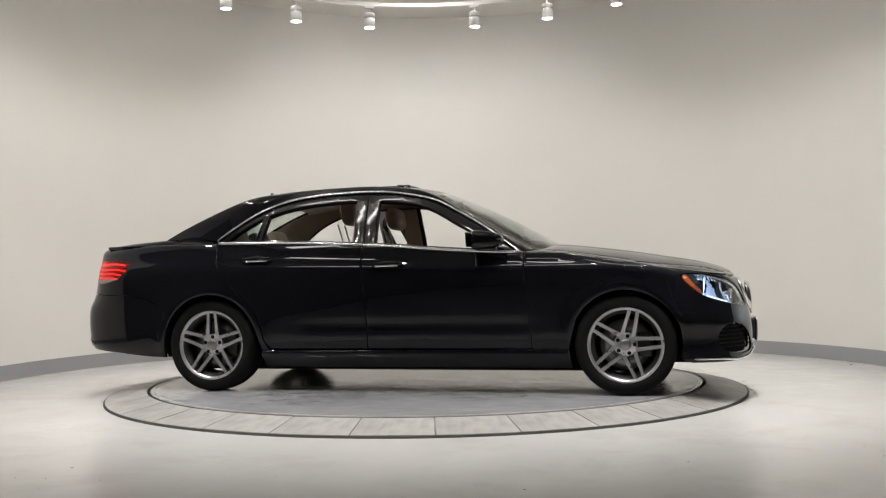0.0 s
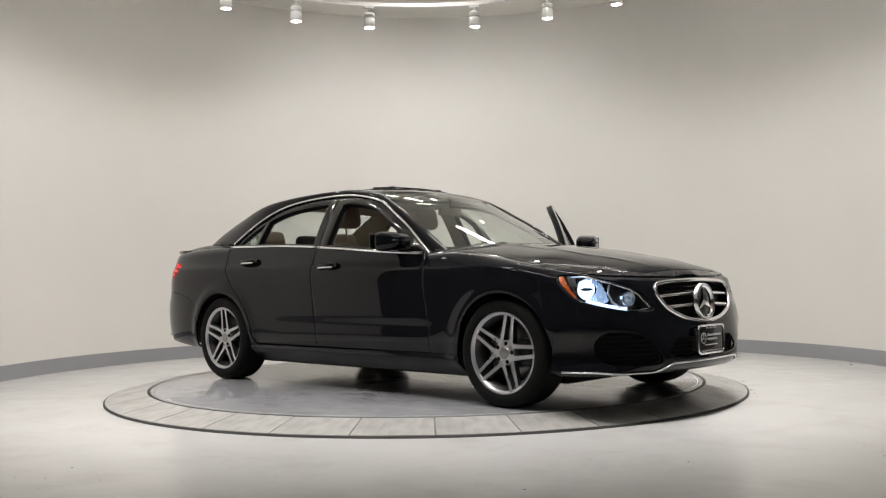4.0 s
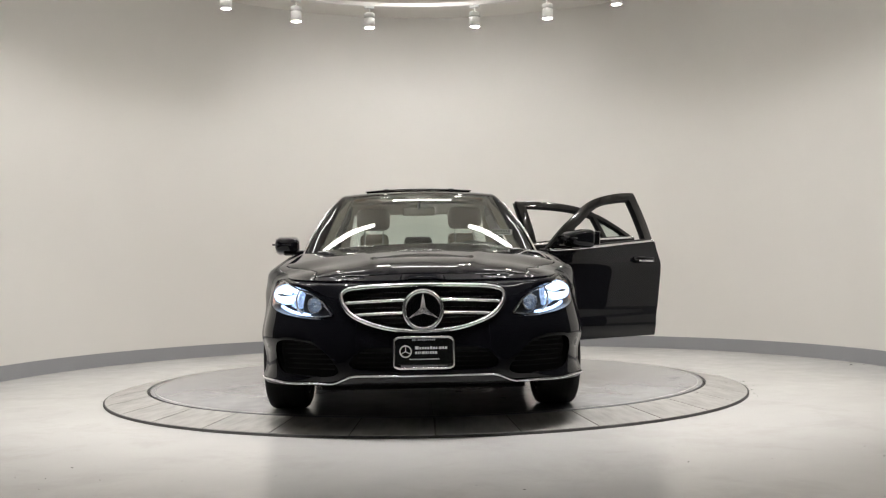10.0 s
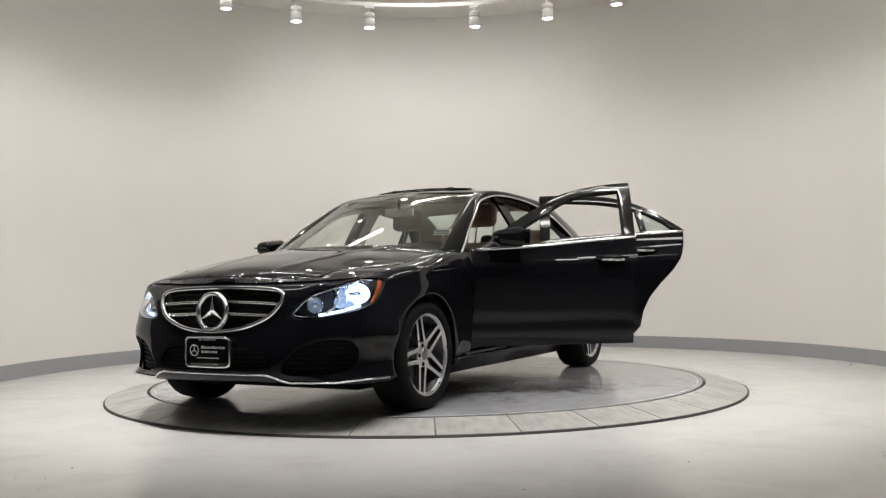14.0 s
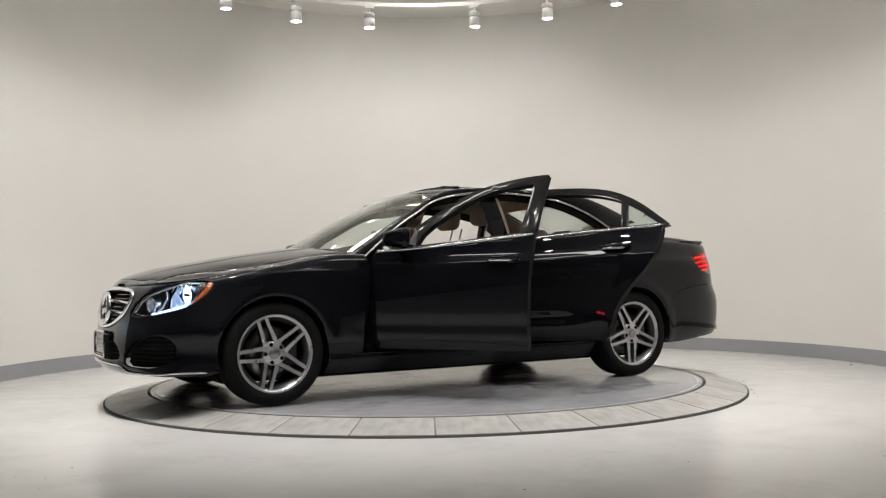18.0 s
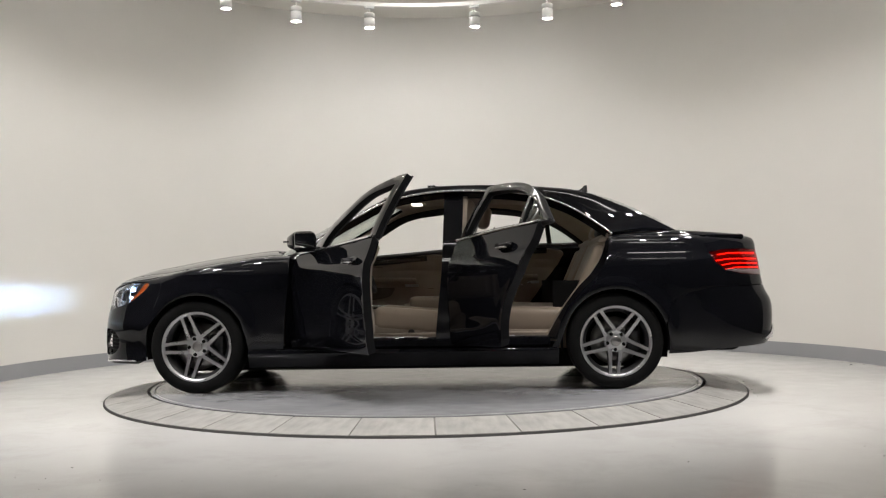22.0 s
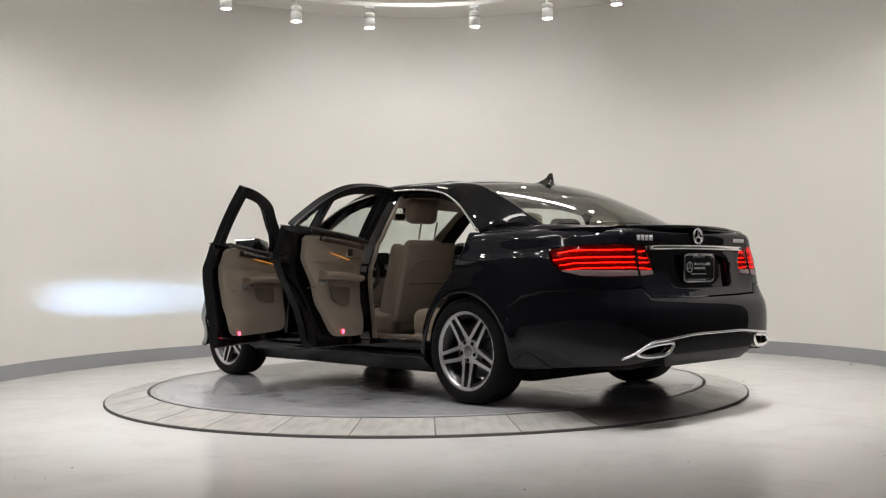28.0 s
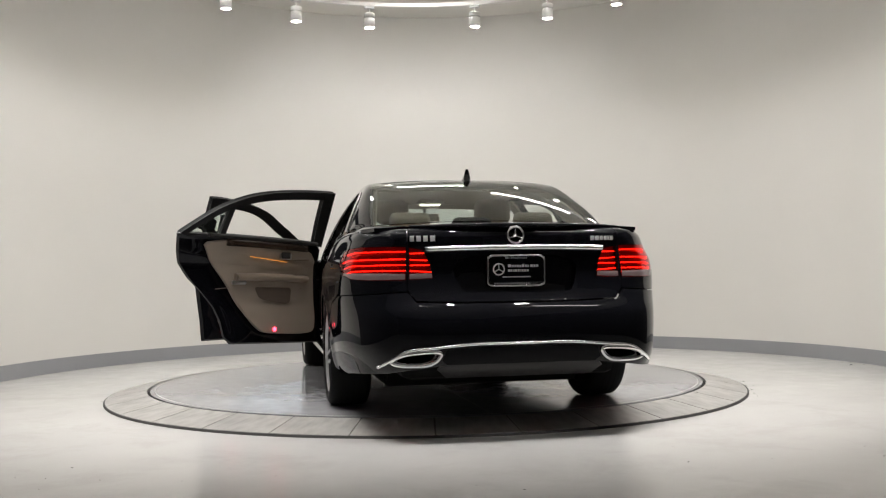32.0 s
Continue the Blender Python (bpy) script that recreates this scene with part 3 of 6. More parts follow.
def panel(name, outline, fn, material, parent, label="", holes=(), step=0.05, thick=0.012, flip=False, lip=0.08, rim_mat=None):
    """A curved sheet with thickness: an outline in a surface's own two measures, lifted on to that surface."""
    rings = [dense(list(outline), step)] + [dense(list(h), step) for h in holes]
    pts, edges = [], []
    for r in rings:
        b = len(pts)
        pts += r
        edges += [(b + i, b + (i + 1) % len(r)) for i in range(len(r))]
    bd = np.array(pts)
    (x0, y0), (x1, y1) = bd.min(0), bd.max(0)
    gx, gy = np.meshgrid(np.arange(x0 + step * 0.5, x1, step), np.arange(y0 + step * 0.43, y1, step * 0.9))
    gp = np.stack([gx.ravel(), gy.ravel()], 1)
    arr = [np.array(r) for r in rings]
    ok = inside(arr[0], gp)
    for h in arr[1:]:
        ok &= ~inside(h, gp)
    gp = gp[ok]
    if len(gp):
        gp = gp[np.sqrt(((gp[:, None] - bd[None]) ** 2).sum(2)).min(1) > step * 0.42]
    allp = [Vector(p) for p in pts] + [Vector(p) for p in gp]
    vs, _, fs, *_ = delaunay_2d_cdt(allp, edges, [], 0, 1e-6)
    uv = np.array([(v.x, v.y) for v in vs])
    cen = np.array([uv[list(f)].mean(0) for f in fs])
    ok = inside(arr[0], cen)
    for h in arr[1:]:
        ok &= ~inside(h, cen)
    fs = [list(f) for f, k in zip(fs, ok) if k]
    P = fn(uv[:, 0], uv[:, 1])
    e = 2e-3
    N = np.cross(fn(uv[:, 0] + e, uv[:, 1]) - fn(uv[:, 0] - e, uv[:, 1]), fn(uv[:, 0], uv[:, 1] + e) - fn(uv[:, 0], uv[:, 1] - e))
    N /= np.linalg.norm(N, axis=1)[:, None] + 1e-12
    ref = P - np.stack([np.clip(P[:, 0], -1.5, 1.4), 0 * P[:, 0], np.full(len(P), 0.55)], 1)
    sg = 1.0 if (N * ref).sum() > 0 else -1.0
    N = N * sg * (-1 if flip else 1)
    # face turn to suit the normals
    fa = np.array(fs)
    tn = np.cross(P[fa[:, 1]] - P[fa[:, 0]], P[fa[:, 2]] - P[fa[:, 0]])
    if (tn * N[fa[:, 0]]).sum() < 0:
        fs = [f[::-1] for f in fs]
    cnt = {}
    for f in fs:
        for a, b in zip(f, f[1:] + f[:1]):
            cnt[(a, b)] = 1
    rim = [(a, b) for a, b in cnt if (b, a) not in cnt]
    n = len(P)
    verts = np.concatenate([P, P - N * thick])
    faces = fs + [[i + n for i in f[::-1]] for f in fs] + [[b, a, a + n, b + n] for a, b in rim]
    me = bpy.data.meshes.new(name)
    me.from_pydata(verts.tolist(), [], faces)
    me.polygons.foreach_set("use_smooth", [True] * len(faces))
    # soft roll of the edge: the normals at the rim lean outward
    soft = N.copy()
    if lip:
        for a, b in rim:
            t = P[b] - P[a]
            o = np.cross(t, N[a])
            ln = np.linalg.norm(o)
            if ln > 1e-9:
                soft[a] += o / ln * lip
                soft[b] += o / ln * lip
    ln = np.zeros((sum(len(f) for f in faces), 3))
    k = 0
    for i, f in enumerate(faces):
        if i < len(fs):
            ln[k:k + 3] = soft[f]
        elif i < 2 * len(fs):
            ln[k:k + 3] = -N[[j - n for j in f]]
        else:
            t = verts[f[1]] - verts[f[0]]
            o = np.cross(t, verts[f[3]] - verts[f[0]])
            ln[k:k + 4] = o / (np.linalg.norm(o) + 1e-12)
        k += len(f)
    me.materials.append(material)
    if rim_mat:
        me.materials.append(rim_mat)
        me.polygons.foreach_set("material_index", [0] * (2 * len(fs)) + [1] * len(rim))
    me.update()
    me.normals_split_custom_set(ln.tolist())
    ob = new(name, me)
    ob.parent = parent
    if label:
        tagged(ob, label)
    return ob


def grid(name, fn, nu, nv, material, parent, label="", thick=0.01, out=(0, 0, 1)):
    """A curved sheet over 0..1 x 0..1 with thickness; fn gives points."""
    u, v = np.meshgrid(np.linspace(0, 1, nu + 1), np.linspace(0, 1, nv + 1), indexing="ij")
    u, v = u.ravel(), v.ravel()
    P, e = fn(u, v), 1e-3
    N = np.cross(fn(u + e, v) - fn(u - e, v), fn(u, v + e) - fn(u, v - e))
    N /= np.linalg.norm(N, axis=1)[:, None] + 1e-12
    if (N @ np.array(out)).sum() < 0:
        N = -N
    n = len(P)
    verts = np.concatenate([P, P - N * thick])
    fs = []
    for i in range(nu):
        for j in range(nv):
            a = i * (nv + 1) + j
            fs.append([a, a + 1, a + nv + 2, a + nv + 1])
    f0 = fs[len(fs) // 2]
    if (np.cross(P[f0[1]] - P[f0[0]], P[f0[2]] - P[f0[0]]) * N[f0[0]]).sum() < 0:
        fs = [f[::-1] for f in fs]
    cnt = {(a, b) for f in fs for a, b in zip(f, f[1:] + f[:1])}
    rim = [(a, b) for a, b in cnt if (b, a) not in cnt]
    rim.sort()
    faces = fs + [[i + n for i in f[::-1]] for f in fs] + [[b, a, a + n, b + n] for a, b in rim]
    ob = mesh_ob(name, verts, faces, material, parent, label)
    me = ob.data
    ln = []
    for i, f in enumerate(faces):
        if i < len(fs):
            ln += N[f].tolist()
        elif i < 2 * len(fs):
            ln += (-N[[j - n for j in f]]).tolist()
        else:
            o = np.cross(verts[f[1]] - verts[f[0]], verts[f[3]] - verts[f[0]])
            ln += [(o / (np.linalg.norm(o) + 1e-12)).tolist()] * 4
    me.normals_split_custom_set(ln)
    return ob


def bar(name, pts, r, material, parent, label="", sides=8, closed=False, flat=1.0, up=(0, 0, 1)):
    v, f = tube(pts, r, sides, closed, flat, up)
    return mesh_ob(name, v, f, material, parent, label)


# ---------------------------------------------------------------- the car: body shell
CAR = new("sedan_car")
tagged(CAR, "glossy black four-door sedan, driver's side doors wide open, headlights on", "car")
# everything of the car is built round the turntable's axis
OFF = Vector((0.106, -0.050, 0.0))


def side_fn(sg, off=0.0):
    return lambda s, z: wall_pt(sg * s, z, off)


def arch(cx, z0, front_first=True, r=ARCH_R, n=22):
    """Points over a wheel arch from one foot to the other, at the height z0 of its feet."""
    a0 = math.asin((z0 - ARCH_Z) / r)
    out = []
    for i in range(n + 1):
        a = a0 + (math.pi - 2 * a0) * i / n
        out.append((cx + r * math.cos(a), ARCH_Z + r * math.sin(a)))
    return out if front_first else out[::-1]


def sxz(pts):
    return [(s_x(x), z) for x, z in pts]


def top_edge(xa, xb, n=14, drop=0.0):
    return [(xa + (xb - xa) * i / n, float(ZTOP(xa + (xb - xa) * i / n)) - drop) for i in range(n + 1)]


GAP = 0.0035
B_LOW, B_MID, B_TOP = -0.285, -0.325, -0.345      # gap between the doors at three heights
REAR_EDGE = [(-1.0, 0.30), (-1.035, 0.36), (-1.06, 0.47), (-1.11, 0.57), (-1.20, 0.675), (-1.30, 0.77), (-1.365, 0.86), (-1.395, 0.95), (-1.405, 1.03), (-1.408, 1.058)]
# way along the outline from the nose, height
HEADLIGHT = [(1.145, 0.781), (1.05, 0.792), (0.95, 0.789), (0.85, 0.772), (0.745, 0.747), (0.62, 0.716), (0.553, 0.675), (0.478, 0.593), (0.495, 0.577), (0.60, 0.571), (0.74, 0.59), (0.865, 0.611), (1.0, 0.647), (1.06, 0.69), (1.12, 0.74)]
TAIL_OUT = [(-2.085, 0.9318), (-2.18, 0.946), (-2.32, 0.9519)]


def build_sides():
    for sg in (1, -1):
        fn = side_fn(sg)
        # front wing
        p = top_edge(0.79 + GAP, 1.70, 16) + [(1.705, 0.72), (1.735, 0.62), (1.765, 0.49)] + arch(1.437, 0.47)[1:-1] + [(1.095, 0.40), (1.075, 0.31), (0.838, 0.31), (0.828, 0.5), (0.795, 0.75)]
        panel("front_wing", sxz(p), fn, M_PAINT, CAR, step=0.02)
        # quarter panel up to the boot lid's joint
        q = [(x, z) for x, z in REAR_EDGE]
        sj = s_rear(0.60)
        up = [(s_x(x), z) for x, z in top_edge(-1.408 - GAP, -2.35, 14)] + [(sj - 0.08, float(ZTOP(-2.45)))] + [(sj - GAP, float(ZTOP(-2.5)))]
        low = [(sj - GAP, 0.715), (s_x(-2.35), 0.70), (s_x(-2.1), 0.695), (s_x(-1.92), 0.66), (s_x(-1.81), 0.60), (s_x(-1.782), 0.47)]
        ar = [(s_x(x), z) for x, z in arch(-1.437, 0.45, False)]
        # from the back of the arch over to its front
        pts = [(s_x(x - GAP), z) for x, z in q] + up + low + ar + [(s_x(-1.07), 0.36), (s_x(-1.05), 0.30)]
        hole = [(s_x(x), z) for x, z in TAIL_OUT] + [(sj - 0.012, 0.946), (sj - 0.012, 0.7738), (s_x(-2.42), 0.7726), (s_x(-2.30), 0.7798), (s_x(-2.19), 0.805), (s_x(-2.12), 0.86)]
        panel("rear_quarter", pts, fn, M_PAINT, CAR, holes=[hole], step=0.021)
        # sill skirt
        p = [(-1.055, 0.178), (-1.05, 0.296)] + [(1.075, 0.306), (1.09, 0.178)]
        panel("side_skirt", sxz(p), lambda q, z, sg=sg: wall_pt(sg * q, z, -0.020 * smooth(0.304, 0.278, z)), M_PAINT, CAR, step=0.018)
        # wheel-arch liners
        for cx in (1.437, -1.437):
            v, f = [], []
            pr = [(0.357, 0.885), (0.362, 0.60)]
            for i in range(25):
                a = math.pi * (-0.08 + 1.16 * i / 24)
                for r, y in pr:
                    v.append((cx + r * math.cos(a), sg * y, ARCH_Z + r * math.sin(a)))
            for i in range(24):
                f.append((2 * i, 2 * i + 1, 2 * i + 3, 2 * i + 2))
            mesh_ob("arch_liner", v, f, M_UNDER, CAR)
            mesh_ob("arch_back", *([(cx - 0.4, sg * 0.6, 0.2), (cx + 0.4, sg * 0.6, 0.2), (cx + 0.4, sg * 0.6, 0.75), (cx - 0.4, sg * 0.6, 0.75)], [(0, 1, 2, 3)]), M_UNDER, CAR)


def wrap(sa, sb, n=12):
    return [sa + (sb - sa) * i / n for i in range(n + 1)]


GRILLE = [(-0.30, 0.741), (0.0, 0.749), (0.30, 0.741), (0.42, 0.729), (0.452, 0.70), (0.435, 0.648), (0.37, 0.578), (0.20, 0.518), (0.0, 0.50), (-0.20, 0.518), (-0.37, 0.578), (-0.435, 0.648), (-0.452, 0.70), (-0.42, 0.729)]
INTAKE = [(0.44, 0.30), (0.52, 0.40), (0.60, 0.448), (0.71, 0.466), (0.79, 0.458), (0.825, 0.40), (0.81, 0.315), (0.75, 0.278), (0.60, 0.268), (0.48, 0.272)]
LOWER = [(-0.36, 0.30), (-0.40, 0.345), (-0.34, 0.40), (-0.28, 0.42), (0.28, 0.42), (0.34, 0.40), (0.40, 0.345), (0.36, 0.30)]


def fs(y, z):
    """Front outline measure for a y on the nose."""
    return (s_front(abs(y)) * (1 if y >= 0 else -1), z)


def build_front():
    e = s_x(1.70)
    top = [(s, float(ZTOP(float(_px(abs(s))))) - 0.0) for s in wrap(-e, e, 40)]
    rt = [(s_x(1.705), 0.72), (s_x(1.735), 0.62), (s_x(1.765), 0.49), (s_x(1.785), 0.435), (s_x(1.797), 0.36), (s_x(1.79), 0.245), (s_x(1.85), 0.222)]
    low = [(s, 0.222) for s in wrap(s_x(1.9), -s_x(1.9), 24)]
    lt = [(-s, z) for s, z in rt[::-1]]
    outline = top + rt + low + lt
    heads = [rounded([(g * s, z) for s, z in HEADLIGHT], 2) for g in (1, -1)]
    intakes = [rounded([(g * s_front(y), z) for y, z in INTAKE], 1) for g in (1, -1)]
    gr = rounded([fs(y, z) for y, z in GRILLE], 2)
    lo = rounded([fs(y, z) for y, z in LOWER], 2)
    panel("front_bumper", outline, wall_pt, M_PAINT, CAR, holes=heads + intakes + [gr, lo], step=0.026, lip=0.05)
    # chrome splitter line
    def lip(y):
        return 0.232 + 0.043 * float(1 - smooth(0.36, 0.5, abs(y))) + 0.012 * float(smooth(0.7, 0.85, abs(y)))
    ss = wrap(-s_x(1.86), s_x(1.86), 60)
    pts = wall_pt(np.array(ss), np.array([lip(float(_py(abs(s)))) for s in ss]), -0.006)
    bar("chrome_splitter", pts, 0.0075, M_CHROME, CAR, "chrome strip along the bumper's lower lip", flat=0.8)
    # grille
    bk = [fs(y * 1.0, z) for y, z in GRILLE]
    panel("grille_back", bk, lambda s, z: wall_pt(s, z, 0.075), M_UNDER, CAR, "dark grille opening", step=0.06)
    ring = [wall_pt(np.array(s), np.array(z), 0.0) for s, z in dense(gr, 0.03)]
    bar("grille_surround", ring, 0.0125, M_CHROME, CAR, "chrome grille surround", closed=True, up=(1, 0, 0))
    for zz, half in ((0.668, 0.425), (0.602, 0.375)):
        ys = np.linspace(-half, half, 25)
        pts = [wall_pt(np.array(s_front(abs(y)) * (1 if y >= 0 else -1)), np.array(zz - 0.012 * (y / 0.4) ** 2), 0.02) for y in ys]
        bar("grille_slat", pts, 0.0125, M_CHROME, CAR, "chrome grille slat", flat=0.8)
    for zz in np.linspace(0.52, 0.735, 9):
        w = 0.43 if zz > 0.65 else 0.43 - (0.65 - zz) * 1.6
        pts = [wall_pt(np.array(s_front(abs(y)) * (1 if y >= 0 else -1)), np.array(zz), 0.055) for y in np.linspace(-w, w, 13)]
        bar("grille_mesh", pts, 0.004, M_GLOSSBLK, CAR)
    # round badge with three spokes
    v, f = lathe([(0.085, -0.012), (0.092, 0.008), (0.100, 0.012), (0.108, 0.008), (0.112, -0.012)], 40)
    bd = mesh_ob("badge_ring", v, f, M_CHROME, CAR, "round chrome badge ring with three spokes")
    bd.matrix_basis = pose(2.268, 0, 0.617, 0, 85, 0)
    for k in range(3):
        a = 2 * math.pi * k / 3
        c, s = math.cos(a), math.sin(a)
        q = Vector((-c, -s, 0))
        w = Vector((-s, c, 0)) * 0.017
        tip = Vector((-c, -s, 0)) * 0.09
        v = [tip, w * 1.0, -w, Vector((0, 0, 0.016)), tip * 0.1 + Vector((0, 0, 0.018))]
        mesh_ob("badge_spoke", [tip, w, -w, Vector((0, 0, 0.018)), -q * 0.012], [(0, 1, 3), (0, 3, 2), (1, 4, 3), (2, 3, 4)], M_CHROME, bd, smooth=False)
    v, f = lathe([(0.0, -0.006), (0.09, -0.006)], 32)
    mesh_ob("badge_back", v, f, M_GLOSSBLK, bd)
    # intakes
    for g in (1, -1):
        it = [(g * s_front(y), z) for y, z in INTAKE]
        panel("side_intake", it, lambda s, z: wall_pt(s, z, 0.04), M_UNDER, CAR, "black mesh side intake", step=0.06)
        for zz in np.linspace(0.31, 0.44, 6):
            pts = [wall_pt(np.array(g * s_front(y)), np.array(zz), 0.03) for y in np.linspace(0.48, 0.80, 9)]
            bar("intake_fin", pts, 0.003, M_SHUT, CAR)
    panel("lower_intake", [fs(y, z) for y, z in LOWER], lambda s, z: wall_pt(s, z, 0.035), M_UNDER, CAR, "black lower intake", step=0.06)
    for zz in (0.32, 0.345, 0.37, 0.395):
        pts = [wall_pt(np.array(s_front(abs(y)) * (1 if y >= 0 else -1)), np.array(zz), 0.025) for y in np.linspace(-0.35, 0.35, 15)]
        bar("intake_fin", pts, 0.003, M_SHUT, CAR)


def hood_z(x, y):
    x, y = np.asarray(x, float), np.asarray(y, float)
    ye = np.maximum(np.interp(x, HY[:, 0], HY[:, 1]), 0.12)
    cr = np.interp(x, [0.5, 1.0, 1.5, 1.75], [0.05, 0.068, 0.088, 0.090]) * np.sqrt(np.clip(1 - (np.maximum(x - 1.75, 0) / 0.42) ** 2, 0, 1))
    base = ZTOP(x)
    ridge = 0.006 * np.exp(-((np.abs(y) - 0.33 - 0.12 * (1.6 - x)) / 0.03) ** 2) * smooth(2.15, 1.8, x)
    return base - 0.002 + cr * (1 - np.clip(np.abs(y) / ye, 0, 1) ** 2.2) + ridge


def build_top():
    global HY
    ss = np.linspace(0.02, s_x(0.5), 120)
    e = np.array([wall_pt(np.array(s), np.array(float(ZTOP(float(_px(s)))))) for s in ss])
    o = np.argsort(e[:, 0])
    HY = np.stack([e[o, 0], np.maximum(e[o, 1], 0.02)], 1)

    def lift(x, y):
        return np.stack([x, y, hood_z(x, y)], -1)

    def edge_y(x, d):
        return float(np.interp(x, HY[:, 0], HY[:, 1])) - d
    # bonnet
    xs = np.linspace(0.86, 1.95, 14)
    left = [(x, edge_y(x, 0.05 + 0.10 * float(smooth(1.55, 1.95, x)))) for x in xs]
    def edge_x(y):
        return float(np.interp(-y, -HY[::-1, 1][::-1], HY[::-1, 0][::-1]))
    nose = [(edge_x(y) - 0.028, y) for y in (0.58, 0.50, 0.42, 0.33, 0.24, 0.15, 0.06)]
    out = left + nose + [(x, -y) for x, y in nose[::-1]] + [(x, -y) for x, y in left[::-1]]
    rear = [(0.95, -0.5), (1.0, -0.25), (1.015, 0.0), (1.0, 0.25), (0.95, 0.5)]
    panel("bonnet", out + rear, lift, M_PAINT, CAR, step=0.04)
    for g in (1, -1):
        xs = np.append(np.linspace(0.80, 1.95, 24), np.linspace(1.97, edge_x(0.585), 6))
        o1 = [(x, g * (edge_y(x, -0.002))) for x in xs]
        i1 = [(x, g * (edge_y(x, 0.05 + 0.10 * float(smooth(1.55, 1.95, x))) + GAP)) for x in xs if x <= 1.95] + [(edge_x(0.58) - 0.024, g * 0.585)]
        panel("wing_top", o1 + i1[::-1], lift, M_PAINT, CAR, step=0.06)
    ys = np.linspace(0.582, -0.582, 33)
    fr = [(edge_x(abs(y)) + 0.002, y) for y in ys] + [(edge_x(abs(y)) - 0.024, y) for y in ys[::-1]]
    panel("nose_panel", fr, lift, M_PAINT, CAR, step=0.03)

    # pillars and roof rails: a rib between the door frames' edge and the glass edges
    for g in (1, -1):
        def rib(u, v):
            t = u * 12
            ox, oz = OUT_X(t), OUT_Z(t)
            oy = green_y(ox, oz) + 0.002
            ix, iy, iz = IN_X(t), IN_Y(t), IN_Z(t)
            b = 0.016 * 4 * v * (1 - v)
            return np.stack([ox + (ix - ox) * v, g * (oy + (iy - oy) * v + b * 0.55), oz + (iz - oz) * v + b * 0.83], -1)
        grid("roof_pillar", rib, 72, 6, M_PAINT, CAR, thick=0.03, out=(0, g, 0.8))
        t = np.linspace(0.15, 12, 80)
        pts = np.stack([OUT_X(t), g * (green_y(OUT_X(t), OUT_Z(t)) + 0.009), OUT_Z(t) + 0.005], -1)
        bar("chrome_window_arch", pts, 0.0085, M_CHROME, CAR, "slim chrome strip over the side windows", flat=0.9)
    # roof skin
    def roof(u, v):
        t = 4 + u * 4.0
        w = 2 * v - 1
        ye = IN_Y(t)
        x = IN_X(t) + (0.05 * smooth(7, 8, t) - 0.05 * smooth(5, 4, t)) * (1 - w * w)
        return np.stack([x, w * ye, IN_Z(t) + 0.024 * (1 - np.abs(w) ** 2.4)], -1)
    grid("roof", roof, 24, 20, M_PAINT, CAR, thick=0.02)
    # windscreen and backlight
    def screen(u, v):
        t = 8 + u * 4
        w = 2 * v - 1
        return np.stack([IN_X(t) + (0.05 + 0.13 * u) * (1 - w * w), w * (IN_Y(t)), IN_Z(t) + (0.024 - 0.012 * u + 0.085 * u * (1 - u)) * (1 - w * w)], -1)
    ob = grid("windscreen", screen, 12, 20, M_GLASS, CAR, "clear green-tinted windscreen", thick=0.004, out=(1, 0, 1))

    def back(u, v):
        t = 4 - u * 4
        w = 2 * v - 1
        return np.stack([IN_X(t) - (0.05 + 0.05 * u) * (1 - w * w), w * (IN_Y(t)), IN_Z(t) + (0.022 + 0.13 * u * (1 - u)) * (1 - w * w)], -1)
    ob = grid("rear_window", back, 12, 20, M_GLASS, CAR, "green-tinted rear window", thick=0.004, out=(-1, 0, 1))
    # sunroof and raised wind deflector
    def sun(u, v):
        x = -0.15 - 0.62 * u
        y = (2 * v - 1) * 0.40
        return np.stack([x, y, 1.4705 + 0.004 * np.sin(u * 3.14) - 0.012 * (2 * v - 1) ** 2 + 0.0 * u], -1)
    grid("sunroof", sun, 8, 8, M_GLOSSBLK, CAR, "dark glass sunroof panel", thick=0.012)
    bar("wind_deflector", [(-0.14 - 0.05 * (y / 0.4) ** 2, y, 1.476 - 0.012 * (y / 0.4) ** 2) for y in np.linspace(-0.41, 0.41, 15)], 0.008, M_TRIMBLK, CAR, flat=0.6)
    for y in (-0.25, -0.08, 0.08, 0.25):
        part("deflector_arm", box(-0.20, -0.14, y - 0.02, y + 0.02, 1.462, 1.480, 0.004), M_TRIMBLK, CAR)
    # cowl under the windscreen
    def cowl(u, v):
        w = 2 * v - 1
        return np.stack([0.80 + 0.19 * (1 - w * w) + 0.075 * u, w * 0.74, 0.952 + 0.012 * (1 - w * w) - 0.012 * u + 0.012 * (1 - np.abs(w))], -1)
    grid("cowl", cowl, 3, 16, M_TRIMBLK, CAR, thick=0.03)
    for y0 in (0.06, -0.48):
        bar("wiper", [(1.0 - 0.12 * ((y0 + 0.5 * k) / 0.7) ** 2, y0 + 0.5 * k, 0.985) for k in np.linspace(0, 1, 6)], 0.007, M_TRIMBLK, CAR)
    # boot lid top and parcel area
    def deck(u, v):
        w = 2 * v - 1
        x = -1.84 - 0.632 * u + 0.12 * u * (w * w)
        ye = np.interp(x, [-2.6, -2.45, -2.2, -1.7], [0.66, 0.70, 0.79, 0.80])
        return np.stack([x, w * ye, 1.055 + 0.028 * (1 - w * w) * (1 - u) + 0.006 * (1 - w * w) - 0.004 * w ** 4], -1)
    grid("boot_lid_top", deck, 14, 18, M_PAINT, CAR, thick=0.02)
